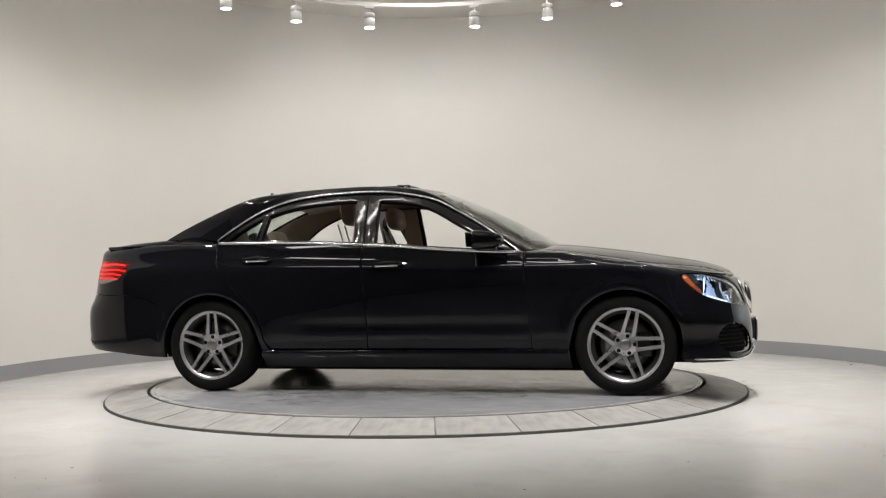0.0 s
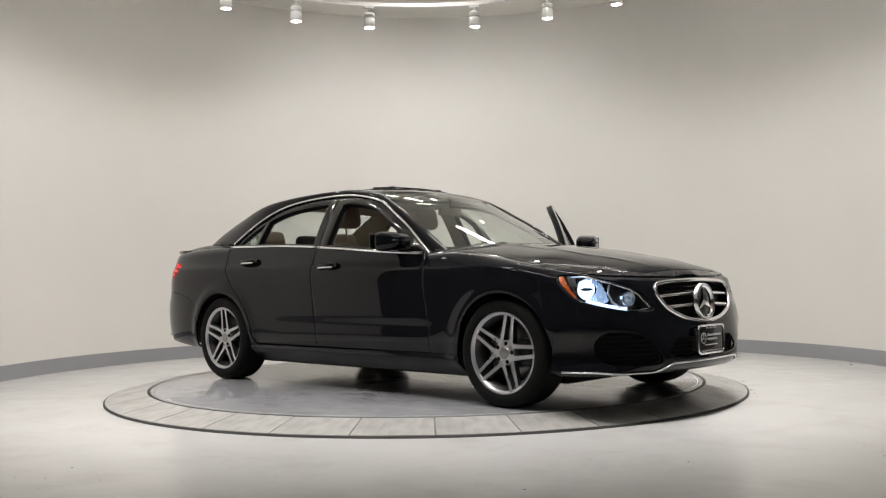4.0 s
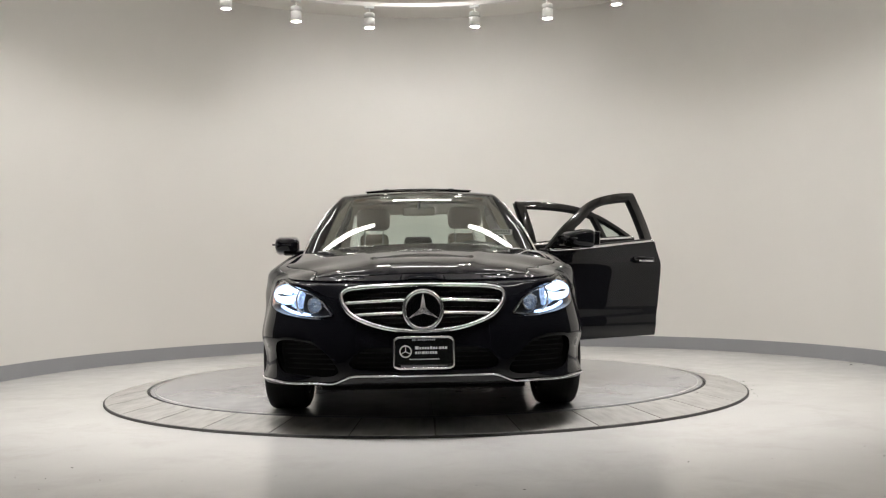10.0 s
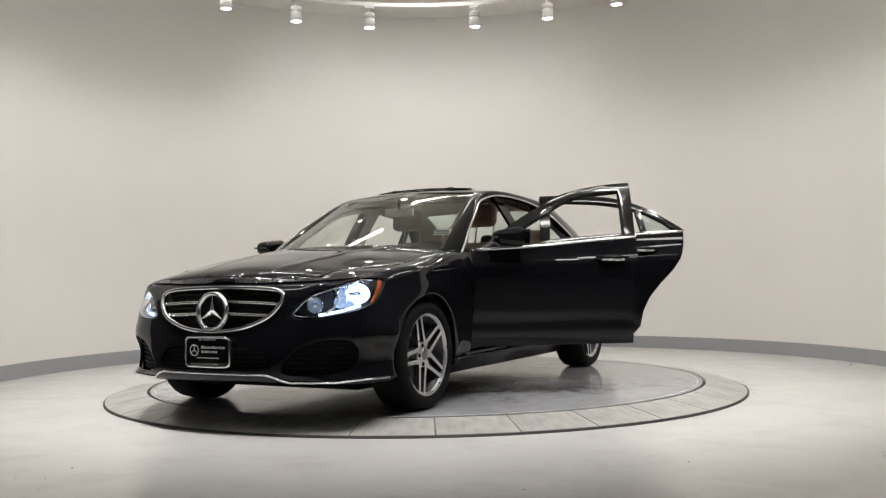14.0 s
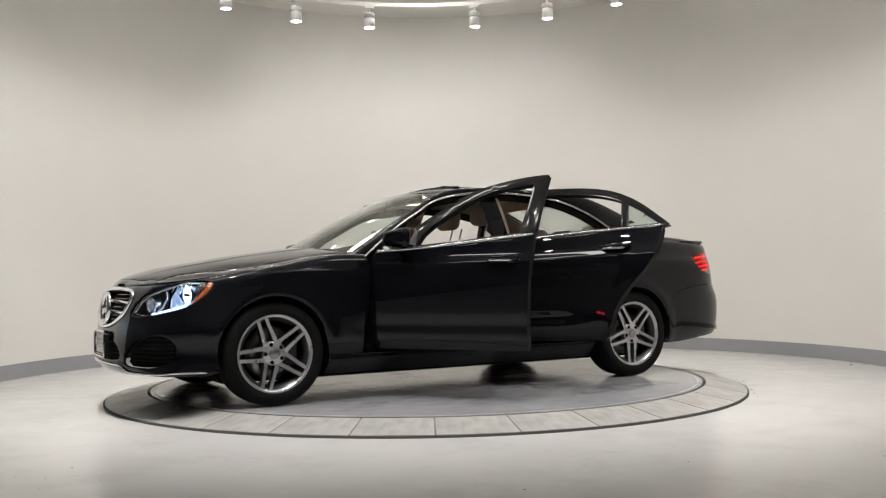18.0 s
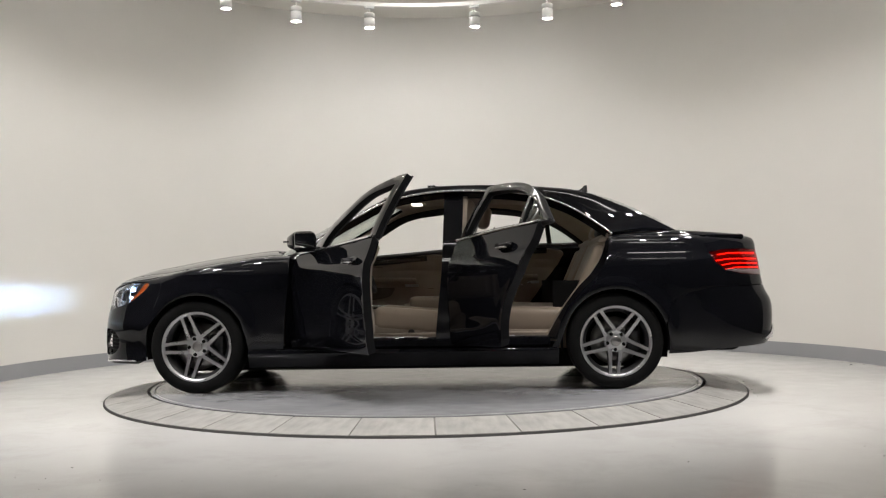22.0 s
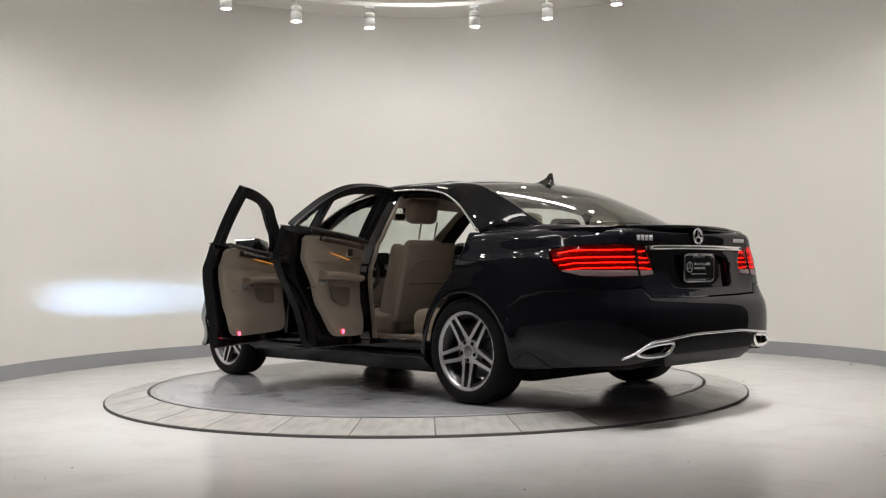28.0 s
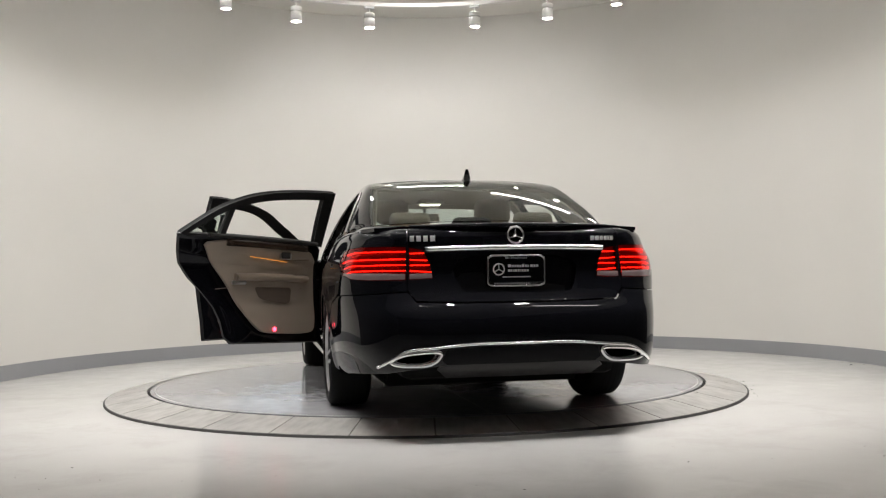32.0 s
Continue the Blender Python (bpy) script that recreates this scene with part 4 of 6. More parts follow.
    bar("boot_spoiler", [(-2.467 + 0.14 * (y / 0.66) ** 2, y, 1.060 - 0.010 * (y / 0.66) ** 2) for y in np.linspace(-0.55, 0.55, 25)], 0.026, M_PAINT, CAR, flat=0.45, sides=12)
    # the wings' upper side between the quarter panels, the rear pillars and the boot lid
    for g in (1, -1):
        def qtop(u, v):
            x = -1.44 - 1.0 * u
            o = np.array([wall_pt(np.array(s_x(float(q))), np.array(float(ZTOP(float(q))))) for q in x])
            t = np.clip((x + 1.45) / (-1.90 + 1.45), 0, 1)
            iy = np.where(x > -1.9, 0.80 + (0.70 - 0.80) * t, 0.70 - 0.16 * np.clip((-1.9 - x) / 0.55, 0, 1) ** 2)
            iz = np.where(x > -1.9, 1.058 + 0.032 * t, 1.09 - 0.035 * np.clip((-1.9 - x) / 0.55, 0, 1))
            iy = np.minimum(iy, o[:, 1] - 0.002)
            b = 0.010 * 4 * v * (1 - v) * t
            return np.stack([o[:, 0], g * (o[:, 1] + (iy - o[:, 1]) * v), o[:, 2] + (iz - o[:, 2]) * v + b], -1)
        grid("quarter_top", qtop, 24, 5, M_PAINT, CAR, thick=0.012)
    # shark-fin aerial
    prof = [(-1.20, 1.424), (-1.26, 1.436), (-1.31, 1.452), (-1.345, 1.482), (-1.362, 1.484), (-1.352, 1.45), (-1.365, 1.428), (-1.38, 1.405)]
    v, f = [], []
    for k, (w, sc) in enumerate(((-0.022, 0.0), (-0.008, 1.0), (0.008, 1.0), (0.022, 0.0))):
        for x, z in prof:
            v.append((x, w * (1.0 if sc == 0 else 1), z if sc else 1.40 + (z - 1.40) * 0.32))
    n = len(prof)
    for k in range(3):
        for i in range(n):
            j = (i + 1) % n
            f.append((k * n + i, k * n + j, (k + 1) * n + j, (k + 1) * n + i))
    f += [tuple(range(n)), tuple(3 * n + i for i in range(n - 1, -1, -1))]
    mesh_ob("roof_aerial", v, f, M_GLOSSBLK, CAR, "black shark-fin roof aerial", smooth=False)


def rs(y, z):
    return (s_rear(abs(y)), z) if y >= 0 else (2 * SEND - s_rear(abs(y)), z)


def rear_pt(s, z, off=0.0):
    s = np.asarray(s, float)
    a = np.where(s > SEND, -(2 * SEND - s), s)
    a = np.where(np.abs(a) > SEND - 1e-4, np.sign(a) * (SEND - 1e-4), a)
    return wall_pt(a, z, off)


def build_rear():
    e = s_x(-1.81)
    up = [(s_x(-1.782), 0.45), (s_x(-1.812), 0.60), (s_x(-1.92), 0.655), (s_x(-2.1), 0.69), (s_x(-2.35), 0.695)]
    top = [(s_rear(0.60), 0.708), (s_rear(0.55), 0.655), (s_rear(0.3), 0.648), (SEND, 0.645)]
    half = up + top
    mir = [(2 * SEND - s, z) for s, z in half[-2::-1]]
    low = [(s_x(-1.80), 0.335), (s_x(-1.80), 0.245), (s_x(-1.95), 0.25), (s_x(-2.2), 0.275), (s_rear(0.72), 0.295), (s_rear(0.4), 0.335), (SEND, 0.34)]
    lm = [(2 * SEND - s, z) for s, z in low[:-1]]
    outline = half + mir + lm + low[::-1]
    ex = [rounded([rs(g * y, z) for y, z in ((0.425, 0.398), (0.46, 0.408), (0.60, 0.398), (0.66, 0.38), (0.692, 0.352), (0.64, 0.336), (0.50, 0.335), (0.45, 0.36))], 2) for g in (1, -1)]
    panel("rear_bumper", outline, rear_pt, M_PAINT, CAR, holes=ex, step=0.026)
    # lower diffuser, chrome strip and twin tailpipe trims
    dif = [rs(y, z) for y, z in ((-0.45, 0.31), (-0.42, 0.335), (0.42, 0.335), (0.45, 0.31), (0.40, 0.265), (-0.40, 0.265))]
    panel("diffuser", dif, lambda s, z: rear_pt(s, z, 0.012), M_TRIMBLK, CAR, "black rear diffuser", step=0.06)
    val = [(y, 0.425 - 0.024 * float(smooth(0.2, 0.6, abs(y)))) for y in np.linspace(-0.405, 0.405, 15)]
    val = [rs(y, z) for y, z in val + [(0.425, 0.36), (0.40, 0.337), (-0.40, 0.337), (-0.425, 0.36)]]
    panel("rear_valance", val, lambda s, z: rear_pt(s, z, -0.003), M_SHUT, CAR, "matt black lower rear valance", step=0.04, thick=0.005)
    ys = np.linspace(-0.755, 0.755, 61)
    pts = []
    for y in ys:
        s, _ = rs(y, 0)
        pts.append(rear_pt(np.array(s), np.array(0.442 - 0.024 * float(smooth(0.2, 0.6, abs(y))) - 0.10 * float(smooth(0.56, 0.80, abs(y)))), -0.006))
    bar("chrome_bumper_strip", pts, 0.009, M_CHROME, CAR, "chrome strip across the rear bumper", flat=0.9)
    for hole in ex:
        ring = [rear_pt(np.array(s), np.array(z), -0.004) for s, z in dense(hole, 0.02)]
        ep = bar("tailpipe_trim", ring, 0.011, M_CHROME, CAR, "chrome trapezoid tailpipe trim", closed=True, up=(1, 0, 0))
        c = np.mean(ring, 0)
        inner = [Vector(c) + (Vector(p) - Vector(c)) * 0.82 + Vector((0.03, 0, 0)) for p in ring]
        bar("pipe_rim", inner, 0.006, M_SATIN, ep, closed=True, up=(1, 0, 0))
        deep = [Vector(p) + Vector((0.14, 0, 0)) for p in inner]
        n = len(ring)
        mesh_ob("pipe_bore", inner + deep, [(i, (i + 1) % n, n + (i + 1) % n, n + i) for i in range(n)] + [tuple(range(n, 2 * n))], M_UNDER, ep)
    # boot lid face with the plate recess
    sj = s_rear(0.60)
    out = [(sj, 1.045), (sj, 0.722), (s_rear(0.55), 0.665), (s_rear(0.3), 0.658), (SEND, 0.655)]
    out = out + [(2 * SEND - s, z) for s, z in out[-2::-1]]
    rec = rounded([rs(y, z) for y, z in ((-0.36, 0.90), (0.36, 0.90), (0.315, 0.72), (0.27, 0.70), (-0.27, 0.70), (-0.315, 0.72))], 2)
    tl = [[rs(g * y, z) for y, z in ((0.592, 0.9436), (0.51, 0.9282), (0.475, 0.86), (0.458, 0.7798), (0.592, 0.7738))] for g in (1, -1)]
    panel("boot_lid", out, rear_pt, M_PAINT, CAR, holes=[rec] + tl, step=0.026)
    panel("plate_recess", [rs(y, z) for y, z in ((-0.37, 0.91), (0.37, 0.91), (0.33, 0.71), (0.28, 0.69), (-0.28, 0.69), (-0.33, 0.71))], lambda s, z: rear_pt(s, z, 0.03), M_PAINT, CAR, step=0.05)
    bar("boot_chrome_bar", [rear_pt(np.array(rs(y, 0)[0]), np.array(0.938 - 0.006 * (y / 0.5) ** 2), -0.008) for y in np.linspace(-0.50, 0.50, 27)], 0.0175, M_CHROME, CAR, "chrome bar across the boot lid", flat=0.9)


build_sides()
build_front()
build_top()
build_rear()
part("underbody", box(-1.70, 1.7, -0.60, 0.60, 0.138, 0.25, 0.03), M_UNDER, CAR)
part("sill_box", box(-1.05, 1.07, 0.60, 0.79, 0.185, 0.33, 0.02), M_UNDER, CAR)
part("sill_box", box(-1.05, 1.07, -0.79, -0.60, 0.185, 0.33, 0.02), M_UNDER, CAR)


# ---------------------------------------------------------------- wheels
def build_wheel(x, y, sg, turn):
    w = new("wheel")
    w.parent = CAR
    tagged(w, "five-twin-spoke silver alloy wheel with a black tyre")
    R = 0.324
    v, f = lathe([(0.232, -0.10), (0.25, -0.118), (0.285, -0.122), (0.308, -0.112), (0.321, -0.095), (R, -0.07), (R, 0.07), (0.321, 0.095), (0.308, 0.112), (0.285, 0.122), (0.25, 0.118), (0.232, 0.10)], 64, "y")
    mesh_ob("tyre", v, f, M_RUBBER, w, "black low-profile road tyre")
    for yy in (-0.05, -0.018, 0.018, 0.05):
        v, f = lathe([(R + 0.0006, yy - 0.004), (R + 0.0006, yy + 0.004)], 64, "y")
        mesh_ob("tread_groove", v, f, M_UNDER, w)
    v, f = lathe([(0.225, -0.11), (0.238, -0.108), (0.238, -0.10), (0.20, -0.085), (0.20, 0.075), (0.222, 0.09), (0.231, 0.105), (0.241, 0.111), (0.2435, 0.106), (0.238, 0.10)], 64, "y")
    mesh_ob("rim", v, f, M_ALLOYDARK, w)
    v, f = lathe([(0.222, 0.096), (0.229, 0.1045), (0.241, 0.1125), (0.246, 0.108)], 64, "y")
    mesh_ob("rim_lip", v, f, M_ALLOY, w)
    # brake disc and caliper
    v, f = lathe([(0.06, -0.005), (0.165, -0.005), (0.165, 0.02), (0.06, 0.02)], 40, "y", True)
    mesh_ob("brake_disc", v, f, M_STEEL, w)
    bm = box(-0.17, -0.07, -0.03, 0.045, -0.08, 0.08, 0.015)
    part("brake_caliper", bm, M_ALLOYDARK, w)
    # five pairs of spokes
    rings = ((0.060, 0.0150, 0.0365, 0.086), (0.085, 0.0125, 0.0345, 0.088), (0.14, 0.0108, 0.031, 0.093), (0.20, 0.0108, 0.0275, 0.099), (0.236, 0.0125, 0.026, 0.102))
    for k in range(5):
        a = math.radians(90 + 72 * k + turn)
        for h in (-1, 1):
            vv, ff = [], []
            c, s = math.cos(a), math.sin(a)
            for r, hw, of, yy in rings:
                for wd, dy in ((hw, 0.0), (-hw, 0.0), (-hw - 0.003, -0.035), (hw + 0.003, -0.035)):
                    e = h * of + wd
                    vv.append((r * c - e * s, yy + dy, r * s + e * c))
            n = len(rings)
            ft, fsd = [], []
            for i in range(n - 1):
                for q in range(4):
                    z = (q + 1) % 4
                    (ft if q == 0 else fsd).append((4 * i + q, 4 * i + z, 4 * i + 4 + z, 4 * i + 4 + q))
            ob = mesh_ob("spoke", vv, ft + fsd, M_ALLOY, w, smooth=False)
            ob.data.materials.append(M_ALLOYDARK)
            for i, p in enumerate(ob.data.polygons):
                p.material_index = 0 if i < len(ft) else 1
    v, f = lathe([(0.0, 0.090), (0.036, 0.089), (0.070, 0.0855), (0.076, 0.08), (0.078, 0.03)], 32, "y")
    mesh_ob("hub", v, f, M_ALLOY, w)
    v, f = lathe([(0.0, 0.0965), (0.030, 0.0955), (0.034, 0.092), (0.036, 0.088)], 24, "y")
    mesh_ob("hub_cap", v, f, M_STEEL, w)
    # dark discs on the hub stand in for the shade inside the bolt holes
    for k in range(5):
        a = math.radians(90 + 72 * k + turn)
        v, f = lathe([(0.0, 0.080), (0.0125, 0.080), (0.0125, 0.0888), (0.0, 0.0888)], 12, "y")
        ob = mesh_ob("bolt_hole_dark", v, f, M_UNDER, w)
        ob.location = (0.057 * math.cos(a), 0, 0.057 * math.sin(a))
    w.matrix_basis = pose(x, y, 0.335, 0, 0, 0 if sg > 0 else 180)


build_wheel(1.437, 0.797, 1, -21)
build_wheel(-1.437, 0.802, 1, -32)
build_wheel(1.437, -0.797, -1, 14)
build_wheel(-1.437, -0.802, -1, 0)


# ---------------------------------------------------------------- doors
def belt(xa, xb, n=14, dz=0.0):
    return top_edge(xa, xb, n, -dz)


def door_frame(door, sg, outline, holes):
    fn = lambda x, z: green_pt(x, z, 0.0, sg)
    ob = panel("window_frame", outline, fn, M_GLOSSBLK, door, holes=holes, step=0.05, thick=0.035, rim_mat=M_SHUT)
    fi = lambda x, z: green_pt(x, z, 0.037, sg)
    panel("frame_seal", outline, fi, M_TRIMBLK, door, "black rubber window seal", holes=holes, step=0.07, thick=0.008)
    return ob


def outer_handle(door, sg, x0, x1, z):
    xs = np.linspace(x0, x1, 9)
    pts = []
    for i, x in enumerate(xs):
        t = i / 8
        p = wall_pt(sg * s_x(x), np.array(z - 0.004 * t), -0.010 - 0.022 * math.sin(math.pi * t) ** 0.6)
        pts.append(p)
    h = bar("door_handle", pts, 0.0185, M_PAINT, door, "black door handle with a chrome strip", flat=0.85, sides=10)
    low = [Vector(p) + Vector((0, sg * 0.009, -0.012)) for p in pts[1:-1]]
    bar("handle_strip", low, 0.0085, M_CHROME, door, "chrome strip on the door handle")
    cx = (x0 + x1) / 2
    o = [(s_x(cx) + 0.075 * math.cos(a), z - 0.006 + 0.026 * math.sin(a)) for a in np.linspace(0, 2 * math.pi, 17)[:-1]]
    panel("handle_cup", o, side_fn(sg, -0.0025), M_GLOSSBLK, door, step=0.03, thick=0.004)


def card(door, sg, outline, x0, x1, zb, slope, lamp, pull):
    """Beige inner trim with wood, armrest, pocket, opener, glowing line and red warning lamp."""
    L = x0 - x1

    def relief(q, z):
        """Sculpted face: a raised padded leaf under the glowing line, a hollow below the armrest."""
        t = np.clip((x0 - _px(np.abs(q))) / L, 0, 1)
        zl = 0.865 + 0.085 * t
        leaf = smooth(zl + 0.008, zl - 0.03, z) * smooth(0.60, 0.74, z) * smooth(0.02, 0.14, t) * smooth(0.98, 0.80, t)
        foot = smooth(0.60, 0.52, z)
        crease = 0.005 * np.exp(-((z - (0.83 + 0.03 * t)) / 0.008) ** 2) * leaf
        return 0.072 + 0.020 * leaf + 0.012 * foot - crease
    panel("door_card", rounded(sxz(outline), 2, 0.2), lambda q, z: wall_pt(sg * q, z, relief(q, z)), M_BEIGE2, door, "beige leather door trim", step=0.028, thick=0.036)

    def at(x, z, off):
        return Vector(wall_pt(np.array(sg * s_x(x)), np.array(z), off + 0.02).tolist())

    def zz(t, d):
        return zb(x0 - L * t) - d
    wood = [at(x0 - L * t, zz(t, 0.050), 0.092) for t in np.linspace(0.08, 0.84, 12)]
    bar("wood_trim", wood, 0.0095, M_WOOD, door, "dark wood inlay", flat=2.7, sides=10, up=(0, 0, 1))
    top = [at(x0 - L * t, zz(t, 0.010), 0.075) for t in np.linspace(-0.02, 1.0, 12)]
    bar("sill_trim", top, 0.016, M_DASH, door, "dark window sill trim", flat=0.9)
    arm = [at(x0 - L * t, 0.765 - slope * t + 0.012 * math.sin(math.pi * t), 0.118 + 0.018 * math.sin(math.pi * t)) for t in np.linspace(0.07, 0.74, 14)]
    bar("armrest", arm, 0.044, M_BEIGE, door, "beige padded armrest", flat=0.58, sides=12)
    bar("armrest_pull", [at(x0 - L * t, 0.735 - slope * t, 0.112) for t in (0.64, 0.70, 0.76)], 0.017, M_SATIN, door, "silver armrest end", flat=0.7)
    part("window_switch", box(-0.02, 0.02, -0.012, 0.012, -0.004, 0.006, 0.003), M_DASH, door).location = at(x0 - L * 0.2, 0.79, 0.138)
    for ts, z0, z1 in (((0.05, 0.80), 0.905, 0.815), ((0.10, 0.90), 0.700, 0.690), ((0.12, 0.70), 0.848, 0.800)):
        bar("card_seam", [at(x0 - L * t, z0 + (z1 - z0) * k + 0.02 * math.sin(math.pi * k), 0.0985) for k, t in zip(np.linspace(0, 1, 12), np.linspace(*ts, 12))], 0.003, M_POCKET, door, "stitched seam")
    if sg > 0:
        bar("ambient_light", [at(x0 - L * t, 0.862 + 0.085 * t, 0.109) for t in np.linspace(0.26, 0.62, 8)], 0.0022, M_ORANGE, door, "thin orange light line")
    # opener
    bm = bmesh.new()
    add_box(bm, -0.048, 0.048, -0.006, 0.006, -0.034, 0.034, 0.006)
    part("opener_cup", bm, M_SATIN, door, "silver inside door opener").location = at(x0 - L * 0.28, 0.935, 0.088)
    bm = bmesh.new()
    add_box(bm, -0.036, 0.036, -0.007, 0.007, -0.024, 0.024, 0.005)
    part("opener", bm, M_DASH, door).location = at(x0 - L * 0.28, 0.933, 0.092)
    # pocket
    pk = [(x0 - L * 0.20, 0.715), (x0 - L * 0.56, 0.715), (x0 - L * 0.50, 0.62), (x0 - L * 0.22, 0.585)]
    panel("door_pocket", rounded(sxz(pk), 2, 0.15), side_fn(sg, 0.121), M_POCKET, door, "brown map pocket", step=0.05, thick=0.004)
    v, f = lathe([(0.0, 0.010), (0.010, 0.008), (0.015, 0.0)], 16, "y")
    o = mesh_ob("warning_lamp", v, f, M_REDDOT, door, "glowing red door warning lamp")
    o.matrix_basis = Matrix.Translation(at(lamp[0], lamp[1], 0.103)) @ pose(0, 0, 0, 0, 0, 180 if sg > 0 else 0)
    # latch on the door's edge
    o = part("latch", box(-0.012, 0.012, -0.02, 0.02, -0.045, 0.045, 0.004), M_STEEL, door)
    o.location = at(pull[0], pull[1], 0.010)


B_LINE = [(B_LOW, 0.312), (-0.287, 0.45), (-0.305, 0.7), (-0.322, 0.86), (B_MID - 0.003, 1.022)]


def swing(piv, deg, lean_x, lean_y, shift):
    """Opened door: a turn about its hinge, which leans a little, and the hinge's own travel."""
    p = Vector(piv)
    turn = Matrix.Rotation(radians(lean_x), 4, "X") @ Matrix.Rotation(radians(lean_y), 4, "Y") @ Matrix.Rotation(radians(-deg), 4, "Z")
    return Matrix.Translation(p + Vector(shift)) @ turn @ Matrix.Translation(-p)


def front_door(sg, deg):
    fn = side_fn(sg)
    p = belt(B_MID + GAP, 0.786, 18) + [(0.79, 0.75), (0.812, 0.60), (0.823, 0.5), (0.833, 0.314), (0.78, 0.312)] + [(x + GAP, z) for x, z in B_LINE]
    d = panel("front_door", sxz(p), fn, M_PAINT, CAR, ("open" if deg else "closed") + " glossy black front door, window lowered", step=0.021, thick=0.052, rim_mat=M_SHUT)
    # window frame
    t = np.linspace(6.02, 11.85, 26)
    out = [(float(x), float(z) - 0.010) for x, z in zip(OUT_X(t), OUT_Z(t))]
    out[0] = (-0.352 + GAP, float(ARC_Z(-0.35)) - 0.010)
    lowl = [(x, z - 0.004) for x, z in belt(0.74, B_MID + GAP, 12)]
    hole = []
    for x in np.linspace(-0.262, 0.40, 14):
        hole.append((x, float(ARC_Z(x)) - 0.062 - 0.02 * float(smooth(0.0, 0.35, x))))
    hole += [(0.47, 1.045), (0.50, 0.99)] + [(x, z + 0.012) for x, z in belt(0.49, -0.245, 10)]
    door_frame(d, sg, out + lowl, [hole])
    bl = belt(0.76, B_MID + 0.005, 20)
    pts = [wall_pt(np.array(sg * s_x(x)), np.array(z - 0.006), -0.001) for x, z in bl]
    bar("chrome_belt_strip", pts, 0.011, M_CHROME, d, "chrome strip below the window", flat=0.9)
    # sealing strip at the sill of the window
    bar("window_seal", [Vector(green_pt(np.array(x), np.array(z + 0.008), 0.012, sg)) for x, z in belt(0.52, -0.27, 12)], 0.010, M_TRIMBLK, d)
    outer_handle(d, sg, -0.035, -0.24, 0.884)
    # lower crease moulding
    c = [(0.735, 0.935), (-0.25, 1.01), (-0.235, 0.85), (-0.19, 0.55), (-0.17, 0.43), (-0.11, 0.378), (0.62, 0.378), (0.69, 0.42), (0.74, 0.60), (0.745, 0.75)]
    card(d, sg, c, 0.74, -0.22, lambda x: float(ZTOP(x)), 0.02, (-0.09, 0.40), (-0.27, 0.74))
    # mirror
    bm = bmesh.new()
    vs = add_box(bm, 0.45, 0.66, 0.850, 1.030, 0.960, 1.094, 0.045, 4)
    for v in bm.verts:
        f = (v.co.x - 0.45) / 0.21
        k = 1 - 0.45 * max(f, 0) ** 2
        v.co.z = 1.03 + (v.co.z - 1.03) * k
        v.co.y = 0.86 + (v.co.y - 0.86) * (1 - 0.18 * f)
        v.co.y *= sg
    m = part("mirror_housing", bm, M_PAINT, d, "glossy black door mirror", smooth=True)
    bm = box(0.4465, 0.452, min(sg * 0.885, sg * 1.03), max(sg * 0.885, sg * 1.03), 0.982, 1.08, 0.002)
    mg = part("mirror_glass", bm, M_MIRROR, d, "mirror glass")
    piv = Matrix.Translation((0.449, sg * 0.957, 1.03))
    mg.matrix_basis = piv @ pose(-0.006, 0, 0, 0, -3, sg * 9) @ piv.inverted()
    reach = 0.95
    bm = box(0.53, 0.62, min(sg * 0.80, sg * reach), max(sg * 0.80, sg * reach), 0.955, 0.99, 0.012)
    part("mirror_foot", bm, M_GLOSSBLK, d)
    mi = bar("mirror_indicator", [(0.66 - 0.02 * k * k, sg * (0.89 + 0.13 * k), 1.03) for k in np.linspace(0, 1, 6)], 0.006, M_TRIMBLK, d)
    if deg:
        d.matrix_basis = swing((0.745, 0.865, 0.5), deg, -1.12, 1.93, (-0.045, 0.027, 0.017))
    return d


